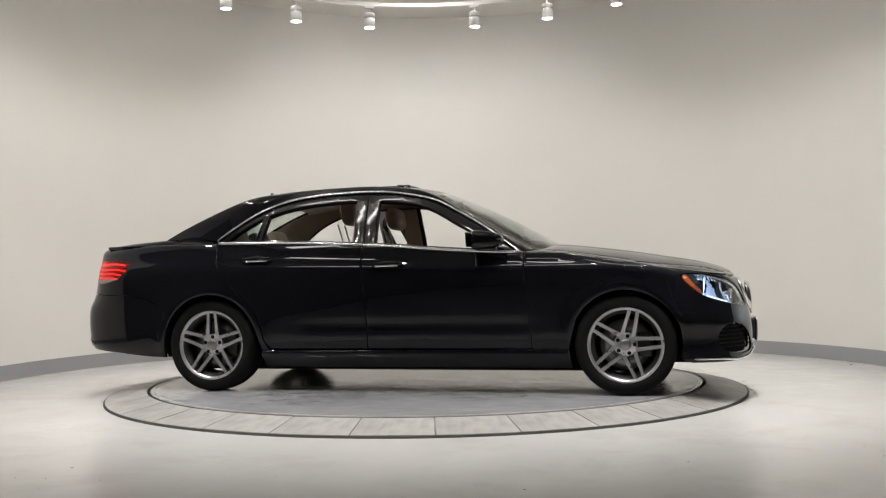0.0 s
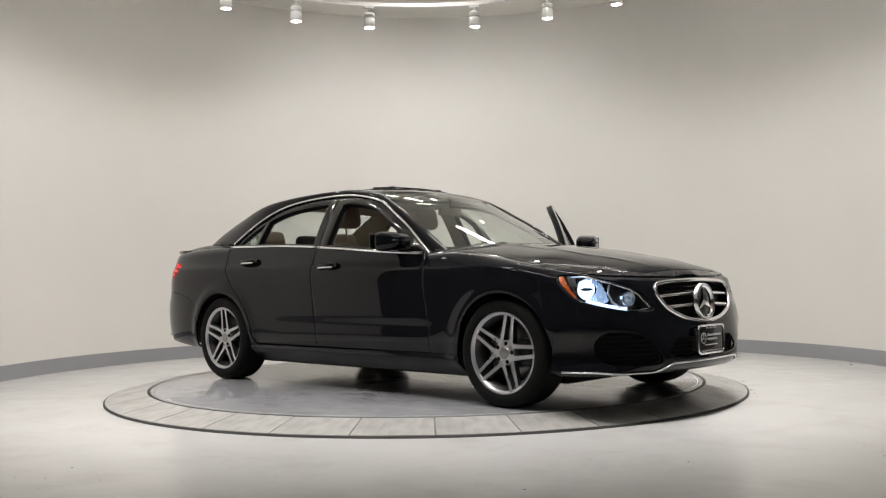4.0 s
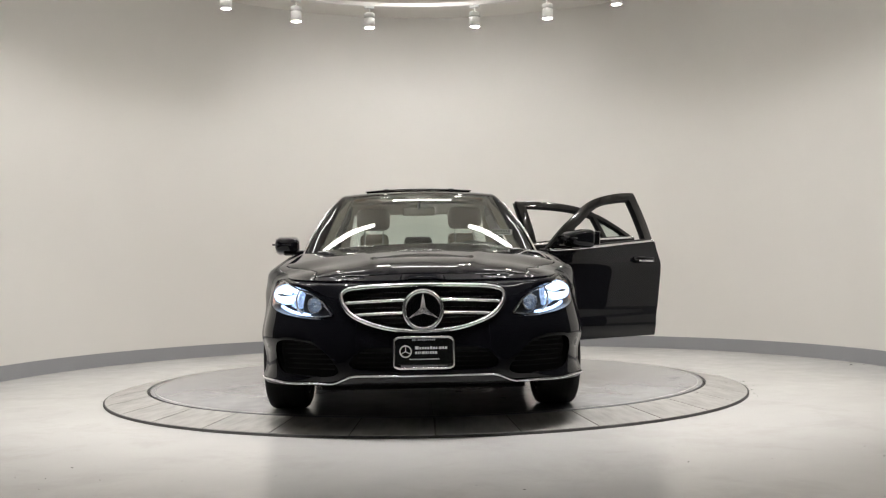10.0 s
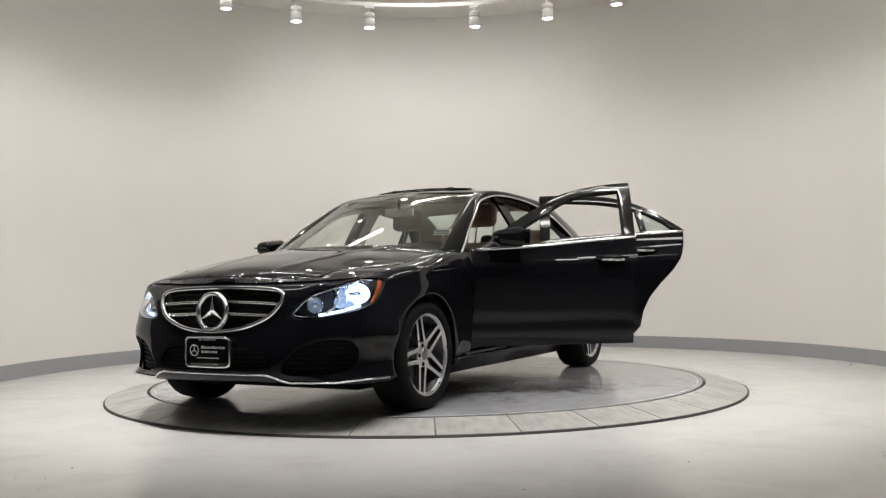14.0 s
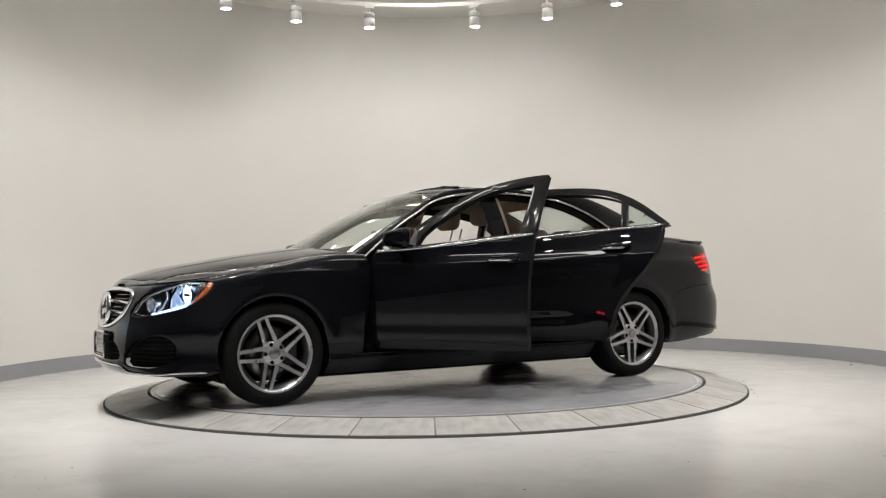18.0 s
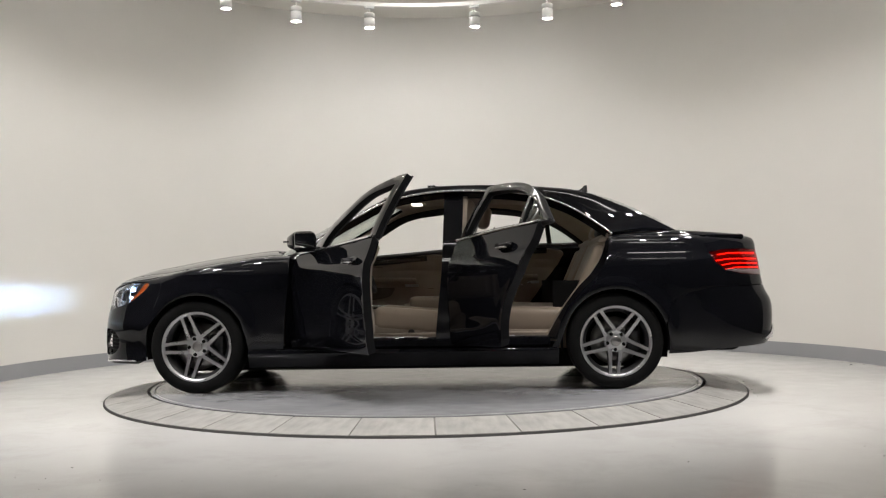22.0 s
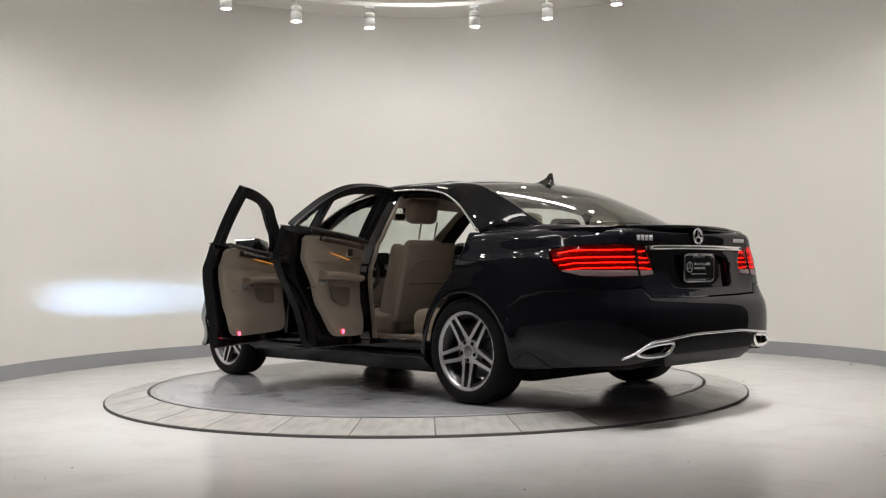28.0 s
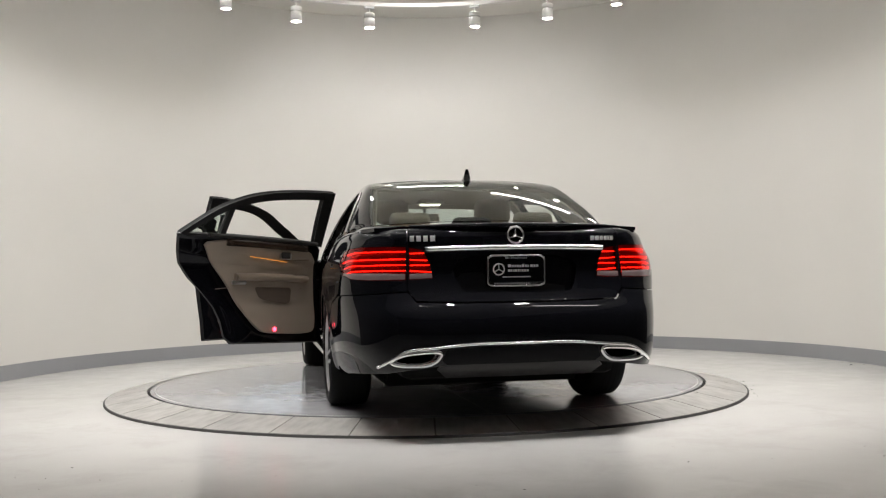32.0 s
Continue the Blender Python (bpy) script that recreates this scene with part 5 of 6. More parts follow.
def rear_door(sg, deg):
    fn = side_fn(sg)
    p = [(x - GAP, z) for x, z in B_LINE[::-1]] + [(-0.75, 0.312), (-0.99, 0.312)] + [(x + GAP, z) for x, z in REAR_EDGE[1:]] + belt(-1.40, B_MID - GAP, 18)[1:-1]
    d = panel("rear_door", sxz(p), fn, M_PAINT, CAR, ("open" if deg else "closed") + " glossy black rear door, window lowered", step=0.021, thick=0.052, rim_mat=M_SHUT)
    t = np.linspace(0.25, 5.95, 26)
    out = [(float(x), float(z) - 0.010) for x, z in zip(OUT_X(t), OUT_Z(t))]
    out[-1] = (-0.352 - GAP, float(ARC_Z(-0.35)) - 0.010)
    lowl = [(x, z - 0.004) for x, z in belt(B_MID - GAP, -1.385, 14)]
    h1 = [(x, float(ARC_Z(x)) - 0.06) for x in np.linspace(-0.432, -1.075, 14)] + [(x, z + 0.012) for x, z in belt(-1.10, -0.40, 10)]
    h2 = [(x, float(ARC_Z(x)) - 0.055) for x in np.linspace(-1.115, -1.33, 7)] + [(x, z + 0.012) for x, z in belt(-1.365, -1.14, 5)]
    door_frame(d, sg, out + lowl, [h1, h2])
    q = panel("quarter_glass", h2, lambda x, z: green_pt(x, z, 0.012, sg), M_GLASSQ, d, "green-tinted quarter window", step=0.06, thick=0.004)
    q.visible_shadow = False
    bl = belt(B_MID - 0.006, -1.402, 20)
    pts = [wall_pt(np.array(sg * s_x(x)), np.array(z - 0.006), -0.001) for x, z in bl]
    bar("chrome_belt_strip", pts, 0.011, M_CHROME, d, "chrome strip below the window", flat=0.9)
    bar("window_seal", [Vector(green_pt(np.array(x), np.array(z + 0.008), 0.012, sg)) for x, z in belt(-0.42, -1.10, 12)], 0.010, M_TRIMBLK, d)
    outer_handle(d, sg, -0.985, -1.185, 0.936)
    c = [(-0.39, 1.01), (-1.26, 1.03), (-1.18, 0.89), (-1.06, 0.73), (-0.95, 0.56), (-0.84, 0.43), (-0.77, 0.385), (-0.42, 0.378), (-0.375, 0.42), (-0.375, 0.70)]
    card(d, sg, c, -0.40, -1.22, lambda x: float(ZTOP(x)), -0.0, (-0.70, 0.415), (-1.22, 0.80))
    if deg:
        d.matrix_basis = swing((-0.385, 0.87, 0.5), deg, 1.59, 0.90, (0.002, 0.11, 0.019))
    return d


M_MIRROR = mat("mirror_silver", (0.9, 0.9, 0.9), 0.02, metal=1.0, var=0.0, rvar=0.0)
front_door(1, 56.2)
rear_door(1, 62.2)
front_door(-1, 0)
rear_door(-1, 0)


# ---------------------------------------------------------------- lamps
def build_headlight(sg):
    rd = rounded([(sg * s, z) for s, z in HEADLIGHT], 2)
    eye = [(sg * (0.92 + 0.085 * math.cos(q)), 0.700 + 0.043 * math.sin(q)) for q in np.linspace(0, 2 * math.pi, 15)[:-1]]
    b = panel("headlight", rd, lambda s, z: wall_pt(s, z, 0.12), M_GLOSSBLK, CAR, "lit bluish-white xenon headlight under a clear lens", holes=[eye], step=0.05, thick=0.006)
    ring = [wall_pt(np.array(s), np.array(z), 0.002) for s, z in dense(rd, 0.03)]
    deep = [wall_pt(np.array(s), np.array(z), 0.121) for s, z in dense(rd, 0.03)]
    n = len(ring)
    mesh_ob("housing", ring + deep, [(i, (i + 1) % n, n + (i + 1) % n, n + i) for i in range(n)], M_ALLOYDARK, b, "dark grey lamp housing")
    lens = panel("lens", rd, lambda s, z: wall_pt(s, z, 0.003), M_LENS, b, "clear headlight lens", step=0.05, thick=0.004)
    lens.visible_shadow = False

    def at(s, z, off):
        return Vector(wall_pt(np.array(sg * s), np.array(z), off).tolist())
    # xenon projector: a small bright arc behind a wide slot, in a glowing bowl that looks forward
    m = Matrix.Translation((1.935, sg * 0.748, 0.703)) @ pose(0, 0, 0, 0, 1.6, sg * 4)
    bm = bmesh.new()
    add_box(bm, -0.112, -0.108, -0.058, 0.058, -0.020, 0.020)
    for z in (0.011, -0.012):
        add_box(bm, -0.108, 0.0, -0.058, 0.058, z - 0.004, z + 0.004)
    for y in (0.055, -0.055):
        add_box(bm, -0.108, 0.0, y - 0.003, y + 0.003, -0.008, 0.007)
    part("projector_box", bm, M_UNDER, b).matrix_basis = m
    part("xenon_arc", box(-0.104, -0.102, -0.046, 0.046, -0.0045, 0.0035), M_BEAM, b, "dazzling xenon lamp").matrix_basis = m
    # rings emit by themselves, standing in for light thrown on the bowl
    rings = ((0.060, 0.0105, 0.001), (0.064, 0.030, 0.0), (0.070, 0.041, -0.001), (0.078, 0.056, -0.001))
    for name, ra, rb, material, label in (("main_beam", 0, 1, M_HEADGLOW, "glowing projector bowl"), ("bowl_rim", 2, 3, M_HEADBOWL, "reflector rim with a bluish added glow"), ("bowl_edge", 1, 2, M_HEADGLOW, "")):
        v = []
        for k in range(28):
            q = 2 * math.pi * k / 28
            v += [(rings[j][2], rings[j][0] * math.cos(q), rings[j][1] * math.sin(q)) for j in (ra, rb)]
        f = [(2 * k, 2 * k + 1, (2 * k + 3) % 56, (2 * k + 2) % 56) for k in range(28)]
        mesh_ob(name, v, f, material, b, label).matrix_basis = m
    for k in range(3):
        v, f = tube([(0.004 + 0.012 * k, -sg * (0.082 + 0.02 * k), 0.050 - 0.008 * k), (0.006 + 0.012 * k, -sg * (0.092 + 0.02 * k), 0.01), (0.004 + 0.012 * k, -sg * (0.080 + 0.02 * k), -0.035 - 0.006 * k)], 0.0035, 8)
        mesh_ob("reflector_fin", v, f, M_CHROME, b).matrix_basis = m
    # clear inner lamp in a chrome bezel
    r = 0.037
    m = Matrix.Translation(at(0.63, 0.645, 0.05)) @ pose(0, 0, 0, 0, 0, sg * 20)
    v, f = lathe([(r * 1.2, -0.05), (r * 1.25, 0.0), (r * 1.12, 0.010), (r * 1.02, 0.0), (r * 0.8, -0.03)], 24)
    mesh_ob("bezel", v, f, M_CHROME, b).matrix_basis = m @ pose(0, 0, 0, 0, 90, 0)
    # faint emission paints in the light that this dim lamp catches
    v, f = lathe([(0.0, 0.004), (r * 0.45, 0.001), (r * 0.75, -0.012), (r * 0.95, -0.03)], 24)
    mesh_ob("inner_beam", v, f, M_HEADDIM, b, "clear inner projector lamp with a faint added glow").matrix_basis = m @ pose(0, 0, 0, 0, 90, 0)
    # running light along the lower edge
    pts = [at(s, z, 0.05) for s, z in ((0.93, 0.640), (0.87, 0.627), (0.80, 0.613), (0.73, 0.602), (0.655, 0.592))]
    bar("running_light", pts, 0.0085, M_HEADBOWL, b, "white running light strip")
    # reflector round the projector, with facets along its top; emission paints in its light
    lit = rounded([(sg * s, z) for s, z in ((1.00, 0.752), (0.90, 0.757), (0.80, 0.738), (0.765, 0.69), (0.745, 0.636), (0.80, 0.622), (0.93, 0.640), (1.005, 0.675), (1.03, 0.715))], 2)
    panel("glow_reflector", lit, lambda s, z: wall_pt(s, z, 0.095 + 0.02 * np.cos((s - z) * 60.0) ** 2), M_HEADEMIT, b, "reflector with a bluish-white added glow", holes=[eye], step=0.03, thick=0.004)
    # chrome brows and ribs in the housing
    o4 = rounded([(sg * s, z) for s, z in ((0.74, 0.735), (0.62, 0.705), (0.56, 0.665), (0.50, 0.60), (0.62, 0.585), (0.75, 0.605))], 2)
    panel("inner_reflector", o4, lambda s, z: wall_pt(s, z, 0.088), M_ALLOYDARK, b, "dark chrome inner reflector", step=0.03, thick=0.006)
    bar("brow", [at(s, z, 0.02) for s, z in ((1.05, 0.775), (0.95, 0.775), (0.85, 0.757), (0.745, 0.732), (0.63, 0.70), (0.57, 0.664), (0.51, 0.60))], 0.006, M_CHROME, b, "chrome brow along the lamp's upper edge")
    bar("brow", [at(s, z, 0.03) for s, z in ((0.51, 0.590), (0.58, 0.583), (0.66, 0.585))], 0.004, M_CHROME, b)
    bar("divider", [at(s, z, 0.045) for s, z in ((0.76, 0.725), (0.775, 0.68), (0.75, 0.63), (0.70, 0.600))], 0.006, M_SATIN, b)
    for k in range(7):
        bar("reflector_rib", [at(1.02 - 0.034 * k, 0.772 - 0.004 * k, 0.05), at(1.015 - 0.034 * k, 0.752 - 0.005 * k, 0.04)], 0.003, M_CHROME, b)
    # amber marker along the rear edge; grey panel added beside it screens the glow
    o3 = [(sg * s, z) for s, z in ((1.125, 0.776), (1.095, 0.780), (1.055, 0.725), (0.995, 0.668), (0.985, 0.652), (1.0, 0.654), (1.055, 0.695), (1.115, 0.745))]
    panel("side_reflector", rounded(o3, 1), lambda s, z: wall_pt(s, z, 0.012), M_AMBER, b, "orange side reflector", step=0.03, thick=0.006)
    o5 = [(sg * s, z) for s, z in ((1.088, 0.780), (1.03, 0.782), (0.985, 0.70), (0.99, 0.672), (1.05, 0.730))]
    panel("side_bezel", o5, lambda s, z: wall_pt(s, z, 0.03), M_ALLOYDARK, b, "grey bezel added to screen the glow", step=0.03, thick=0.004)


def build_taillight(sg):
    sj = s_rear(0.60)
    f1 = lambda off: (lambda s, z: wall_pt(sg * s, z, off))
    o = [(s_x(x), z) for x, z in TAIL_OUT] + [(sj - 0.014, 0.9448), (sj - 0.014, 0.775), (s_x(-2.42), 0.7738), (s_x(-2.30), 0.7809), (s_x(-2.19), 0.806), (s_x(-2.12), 0.86)]
    i = [(s_rear(y), z) for y, z in ((0.590, 0.9424), (0.512, 0.927), (0.477, 0.86), (0.460, 0.7809), (0.590, 0.775))]
    for outline, inner in ((o, False), (i, True)):
        b = panel("taillight_inner" if inner else "taillight", outline, f1(0.03), M_TAILBODY, CAR, "lit red tail light with glowing bars", step=0.045, thick=0.008)
        ln = panel("lens", outline, f1(0.001), M_REDLENS, b, "glossy red lens", step=0.045, thick=0.003)
        ln.visible_shadow = False
        for k, z in enumerate((0.914, 0.882, 0.852, 0.823)):
            if inner:
                y1 = 0.500 - 0.012 * k
                pts = [wall_pt(np.array(sg * s_rear(y)), np.array(z - 0.002 - 0.006 * (k % 2) * (0.588 - y) / 0.1), 0.016) for y in np.linspace(0.586, y1, 7)]
            else:
                xa = (-2.15, -2.13, -2.17, -2.19)[k]
                sa = s_x(xa)
                pts = [wall_pt(np.array(sg * s), np.array(z + (0.008 if k == 0 else 0.0) - 0.012 * float(smooth(sa + 0.10, sa, s))), 0.016) for s in np.linspace(sa, sj - 0.018, 14)]
            bar("light_bar", pts, 0.0031, M_TAILGLOW, b, "glowing red light bar")
        if inner:
            lo = [(s_rear(y), z) for y, z in ((0.588, 0.805), (0.466, 0.808), (0.462, 0.7833), (0.588, 0.7774))]
        else:
            lo = [(s_x(-2.19), 0.815), (sj - 0.016, 0.806), (sj - 0.016, 0.7774), (s_x(-2.42), 0.7762), (s_x(-2.30), 0.7833), (s_x(-2.20), 0.806)]
        panel("reversing_strip", lo, f1(-0.001), M_TAILCLEAR, b, "pale clear lower strip", step=0.05, thick=0.003)


for sg in (1, -1):
    build_headlight(sg)
    build_taillight(sg)


# ---------------------------------------------------------------- plates and badges
def plate(name, m, label):
    """Dark dealer plate in a chrome frame; its writing as plain bars and a ring."""
    p = part(name, box(-0.004, 0.004, -0.152, 0.152, -0.078, 0.078, 0.003), M_GLOSSBLK, CAR, label)
    p.matrix_basis = m
    fr = [(0.006, y, z) for y, z in rounded([(-0.155, -0.081), (0.155, -0.081), (0.155, 0.081), (-0.155, 0.081)], 2, 0.08)]
    bar("plate_frame", fr, 0.0065, M_CHROME, p, "thin chrome plate frame", closed=True, up=(1, 0, 0))
    v, f = lathe([(0.026, 0.0), (0.030, 0.0015), (0.033, 0.0)], 28)
    r = mesh_ob("plate_ring", v, f, M_WHITEINK, p)
    r.matrix_basis = pose(0.006, -0.095, 0.008, 0, 90, 0)
    for k in range(3):
        a = math.pi / 2 + 2 * math.pi * k / 3
        bar("plate_spoke", [(0.0065, -0.095, 0.008), (0.0065, -0.095 + 0.027 * math.cos(a), 0.008 + 0.027 * math.sin(a))], 0.0022, M_WHITEINK, p)
    def ink(y0, y1, z0, z1):
        part("plate_bar", box(0.004, 0.0052, y0, y1, z0, z1), M_WHITEINK, p)
    y = -0.045
    for w in (0.018, 0.010, 0.009, 0.010, 0.010, 0.012, 0.010, 0.008):
        ink(y, y + w, 0.018, 0.030 if w < 0.012 else 0.034)
        y += w + 0.004
    y += 0.004
    for w in (0.014, 0.010, 0.011):
        ink(y, y + w, 0.018, 0.031)
        y += w + 0.004
    y = -0.045
    for w in (0.010, 0.008, 0.005, 0.014, 0.010, 0.004, 0.010, 0.010, 0.010):
        ink(y, y + w, -0.006, 0.007)
        y += w + 0.004
    for k in range(16):
        ink(-0.075 + 0.0098 * k, -0.068 + 0.0098 * k, -0.036, -0.030)
    part("plate_band", box(0.004, 0.006, -0.15, 0.15, -0.077, -0.058), M_TRIMBLK, p)
    for k in range(20):
        w = 0.009
        part("plate_bar", box(0.006, 0.007, -0.12 + 0.0122 * k, -0.12 + 0.0122 * k + w, -0.071, -0.063), M_SATIN, p)
    for k in range(12):
        part("plate_bar", box(0.006, 0.007, -0.06 + 0.0102 * k, -0.06 + 0.0102 * k + 0.007, 0.063, 0.071), M_SATIN, p)
    return p


plate("front_plate", pose(2.300, 0, 0.395, 0, 0, 0), "black dealer plate in a chrome frame")
part("plate_holder", box(2.255, 2.294, -0.15, 0.15, 0.33, 0.46, 0.008), M_TRIMBLK, CAR)
plate("rear_plate", pose(-2.489, 0, 0.815, 0, 2, 180), "black dealer plate in a chrome frame")


def rear_badge():
    v, f = lathe([(0.036, -0.004), (0.040, 0.005), (0.044, 0.007), (0.048, 0.005), (0.050, -0.004)], 32)
    b = mesh_ob("boot_badge", v, f, M_CHROME, CAR, "round chrome boot badge with three spokes")
    b.matrix_basis = pose(-2.496, 0, 1.004, 0, -86, 0)
    for k in range(3):
        a = 2 * math.pi * k / 3
        c, s = math.cos(a), math.sin(a)
        w = Vector((-s, c, 0)) * 0.008
        mesh_ob("badge_spoke", [Vector((c, s, 0)) * 0.04, w, -w, Vector((0, 0, 0.009)), Vector((c, s, 0)) * -0.006], [(0, 1, 3), (0, 3, 2), (1, 4, 3), (2, 3, 4)], M_CHROME, b, smooth=False)
    # designations as plain bright bars
    for y0, z0, z1, ws, gap in ((0.585, 0.974, 1.004, (0.026, 0.024, 0.024, 0.026), 0.014), (-0.435, 0.974, 0.996, (0.02, 0.022, 0.018, 0.016, 0.007, 0.018), 0.007)):
        y = y0
        for w in ws:
            q = [rs(y, z0), rs(y, z1), rs(y - w, z1), rs(y - w, z0)]
            panel("badge_bar", q, lambda s, z: rear_pt(s, z, -0.006), M_LETTER, CAR, step=0.03, thick=0.005)
            y -= w + gap


rear_badge()


# ---------------------------------------------------------------- inside the car
def cushion(name, x0, x1, y0, y1, z0, z1, r, material, parent, m=None, label="", crown=0.0, seg=4):
    bm = bmesh.new()
    add_box(bm, x0, x1, y0, y1, z0, z1, r, seg)
    if m:
        bmesh.ops.transform(bm, matrix=m, verts=bm.verts)
    return part(name, bm, material, parent, label, smooth=True)


def build_seat(x, y, lean=17):
    """A front seat: base, cushion with bolsters, reclined backrest, headrest on two posts."""
    s = new("front_seat")
    s.parent = CAR
    tagged(s, "beige leather front seat with a raised headrest")
    cushion("seat_base", -0.26, 0.27, -0.22, 0.22, 0.24, 0.40, 0.03, M_DASH, s)
    cushion("seat_cushion", -0.30, 0.32, -0.19, 0.19, 0.40, 0.54, 0.055, M_BEIGE, s, pose(0, 0, 0, 0, -5, 0))
    for g in (1, -1):
        cushion("seat_bolster", -0.30, 0.31, g * 0.23 - 0.055, g * 0.23 + 0.055, 0.39, 0.565, 0.05, M_BEIGE, s, pose(0, 0, 0, 0, -5, 0))
        cushion("seat_side", -0.30, 0.29, g * 0.262 - 0.016, g * 0.262 + 0.016, 0.29, 0.455, 0.014, M_BEIGE2, s, None, "beige seat side panel")
    v, f = lathe([(0.0, 0.008), (0.02, 0.007), (0.024, 0.0)], 16, "y")
    mesh_ob("seat_knob", v, f, M_DASH, s, "round dark lumbar switch").matrix_basis = pose(0.0, 0.28, 0.40)
    t = Matrix.Translation((-0.27, 0, 0.48)) @ Matrix.Rotation(radians(-lean), 4, "Y")
    cushion("backrest", -0.05, 0.06, -0.175, 0.175, 0.0, 0.60, 0.05, M_BEIGE, s, t)
    for g in (1, -1):
        cushion("back_bolster", -0.05, 0.10, g * 0.205 - 0.05, g * 0.205 + 0.05, 0.02, 0.56, 0.045, M_BEIGE, s, t)
    cushion("seat_back_shell", -0.085, -0.03, -0.235, 0.235, 0.0, 0.60, 0.026, M_BEIGE2, s, t, "beige seat back")
    bar("back_seam", [t @ Vector((-0.0865, -0.16, 0.30)), t @ Vector((-0.0865, 0.16, 0.30))], 0.003, M_DASH, s)
    bar("map_pocket_lip", [t @ Vector((-0.087, 0.17 * math.cos(a), 0.42 + 0.07 * math.sin(a))) for a in np.linspace(0, math.pi, 12)], 0.006, M_BEIGE2, s)
    for g in (1, -1):
        bar("headrest_post", [t @ Vector((0.0, g * 0.075, 0.58)), t @ Vector((0.0, g * 0.075, 0.74))], 0.0065, M_STEEL, s)
    cushion("headrest", -0.055, 0.055, -0.135, 0.135, 0.705, 0.885, 0.052, M_BEIGE, s, t @ pose(0.02, 0, 0, 0, 6, 0))
    s.matrix_basis = pose(x, y, 0)
    return s


def build_cabin():
    # floor, tunnel, bulkheads
    part("carpet", box(-1.05, 0.95, -0.78, 0.78, 0.24, 0.285, 0.01), M_CARPET, CAR, "dark carpet")
    part("tunnel", box(-0.9, 0.7, -0.14, 0.14, 0.27, 0.40, 0.04), M_CARPET, CAR)
    part("firewall", box(0.93, 0.99, -0.80, 0.80, 0.24, 0.94, 0.02), M_UNDER, CAR)
    part("footwell", box(0.83, 0.92, -0.76, 0.76, 0.27, 0.70, 0.03), M_CARPET, CAR)
    part("engine_shroud", box(0.99, 2.02, -0.60, 0.60, 0.24, 0.78, 0.05), M_UNDER, CAR)
    part("boot_box", box(-2.36, -1.42, -0.60, 0.60, 0.24, 0.98, 0.05), M_UNDER, CAR)
    part("boot_wall", box(-1.46, -1.40, -0.80, 0.80, 0.55, 1.03, 0.02), M_UNDER, CAR)
    # rear bench
    b = new("rear_bench")
    b.parent = CAR
    tagged(b, "beige leather rear bench with three headrests")
    cushion("bench_cushion", -1.26, -0.66, -0.70, 0.70, 0.38, 0.57, 0.06, M_BEIGE, b, pose(0, 0, 0.03, 0, -2, 0))
    part("bench_skirt", box(-1.18, -0.70, -0.70, 0.70, 0.28, 0.42, 0.02), M_BEIGE2, b)
    t = Matrix.Translation((-1.21, 0, 0.52)) @ Matrix.Rotation(radians(-24), 4, "Y")
    for y in (-0.42, 0.42):
        cushion("bench_back", -0.07, 0.06, y - 0.25, y + 0.25, 0.0, 0.60, 0.05, M_BEIGE, b, t)
    cushion("bench_back", -0.07, 0.05, -0.165, 0.165, 0.0, 0.60, 0.045, M_BEIGE, b, t)
    for g in (1, -1):
        cushion("side_bolster", -0.08, 0.08, g * 0.665 - 0.05, g * 0.665 + 0.05, 0.0, 0.50, 0.045, M_BEIGE, b, t)
    for y, h in ((-0.40, 0.10), (0.40, 0.10), (0.0, 0.07)):
        cushion("rear_headrest", -0.05, 0.05, y - 0.13, y + 0.13, 0.595, 0.60 + h + 0.03, 0.045, M_DASH if y == 0 else M_BEIGE, b, t)
    part("parcel_shelf", box(-1.98, -1.36, -0.70, 0.70, 1.02, 1.05, 0.012), M_BEIGE2, CAR, "beige parcel shelf")
    # headliner and inner pillar trims
    def liner(u, v):
        w = 2 * v - 1
        tt = 3.8 + u * 4.4
        return np.stack([IN_X(tt), w * (IN_Y(tt) - 0.01), IN_Z(tt) - 0.045 + 0.016 * (1 - w * w)], -1)
    grid("headliner", liner, 12, 12, M_HEADLINER, CAR, "beige cloth headliner", thick=0.01)
    for g in (1, -1):
        def trim(u, v):
            tt = 0.25 + u * 11.5
            ox, oz = OUT_X(tt), OUT_Z(tt)
            oy = green_y(ox, oz) - 0.05
            ix, iy, iz = IN_X(tt), IN_Y(tt) - 0.045, IN_Z(tt) - 0.03
            return np.stack([ox + (ix - ox) * v, g * (oy + (iy - oy) * v), oz - 0.038 + (iz - oz + 0.028) * v], -1)
        grid("pillar_trim", trim, 48, 3, M_HEADLINER, CAR, "beige pillar trim", thick=0.008, out=(0, -g, -0.5))
        # body-side aperture rail, black outside
        def rail(u, v):
            tt = 0.6 + u * 11.0
            ox, oz = OUT_X(tt), OUT_Z(tt)
            oy = green_y(ox, oz) - 0.012 - 0.045 * v
            return np.stack([ox, g * oy, oz - 0.012 - 0.035 * v], -1)
        grid("door_aperture", rail, 48, 2, M_PAINT, CAR, thick=0.012, out=(0, g, -0.4))
        # B pillar
        def bp(u, v):
            z = 0.34 + 1.045 * u
            x = -0.345 + 0.03 * (1 - u) + (v - 0.5) * (0.135 + 0.07 * (1 - smooth(0.0, 0.55, u)))
            y = np.where(z < ZTOP(x), wall_pt(np.array(s_x(-0.33)), np.minimum(z, 1.0))[..., 1] - 0.058, green_y(x, np.maximum(z, ZTOP(x))) - 0.05)
            return np.stack([x, g * y, z], -1)
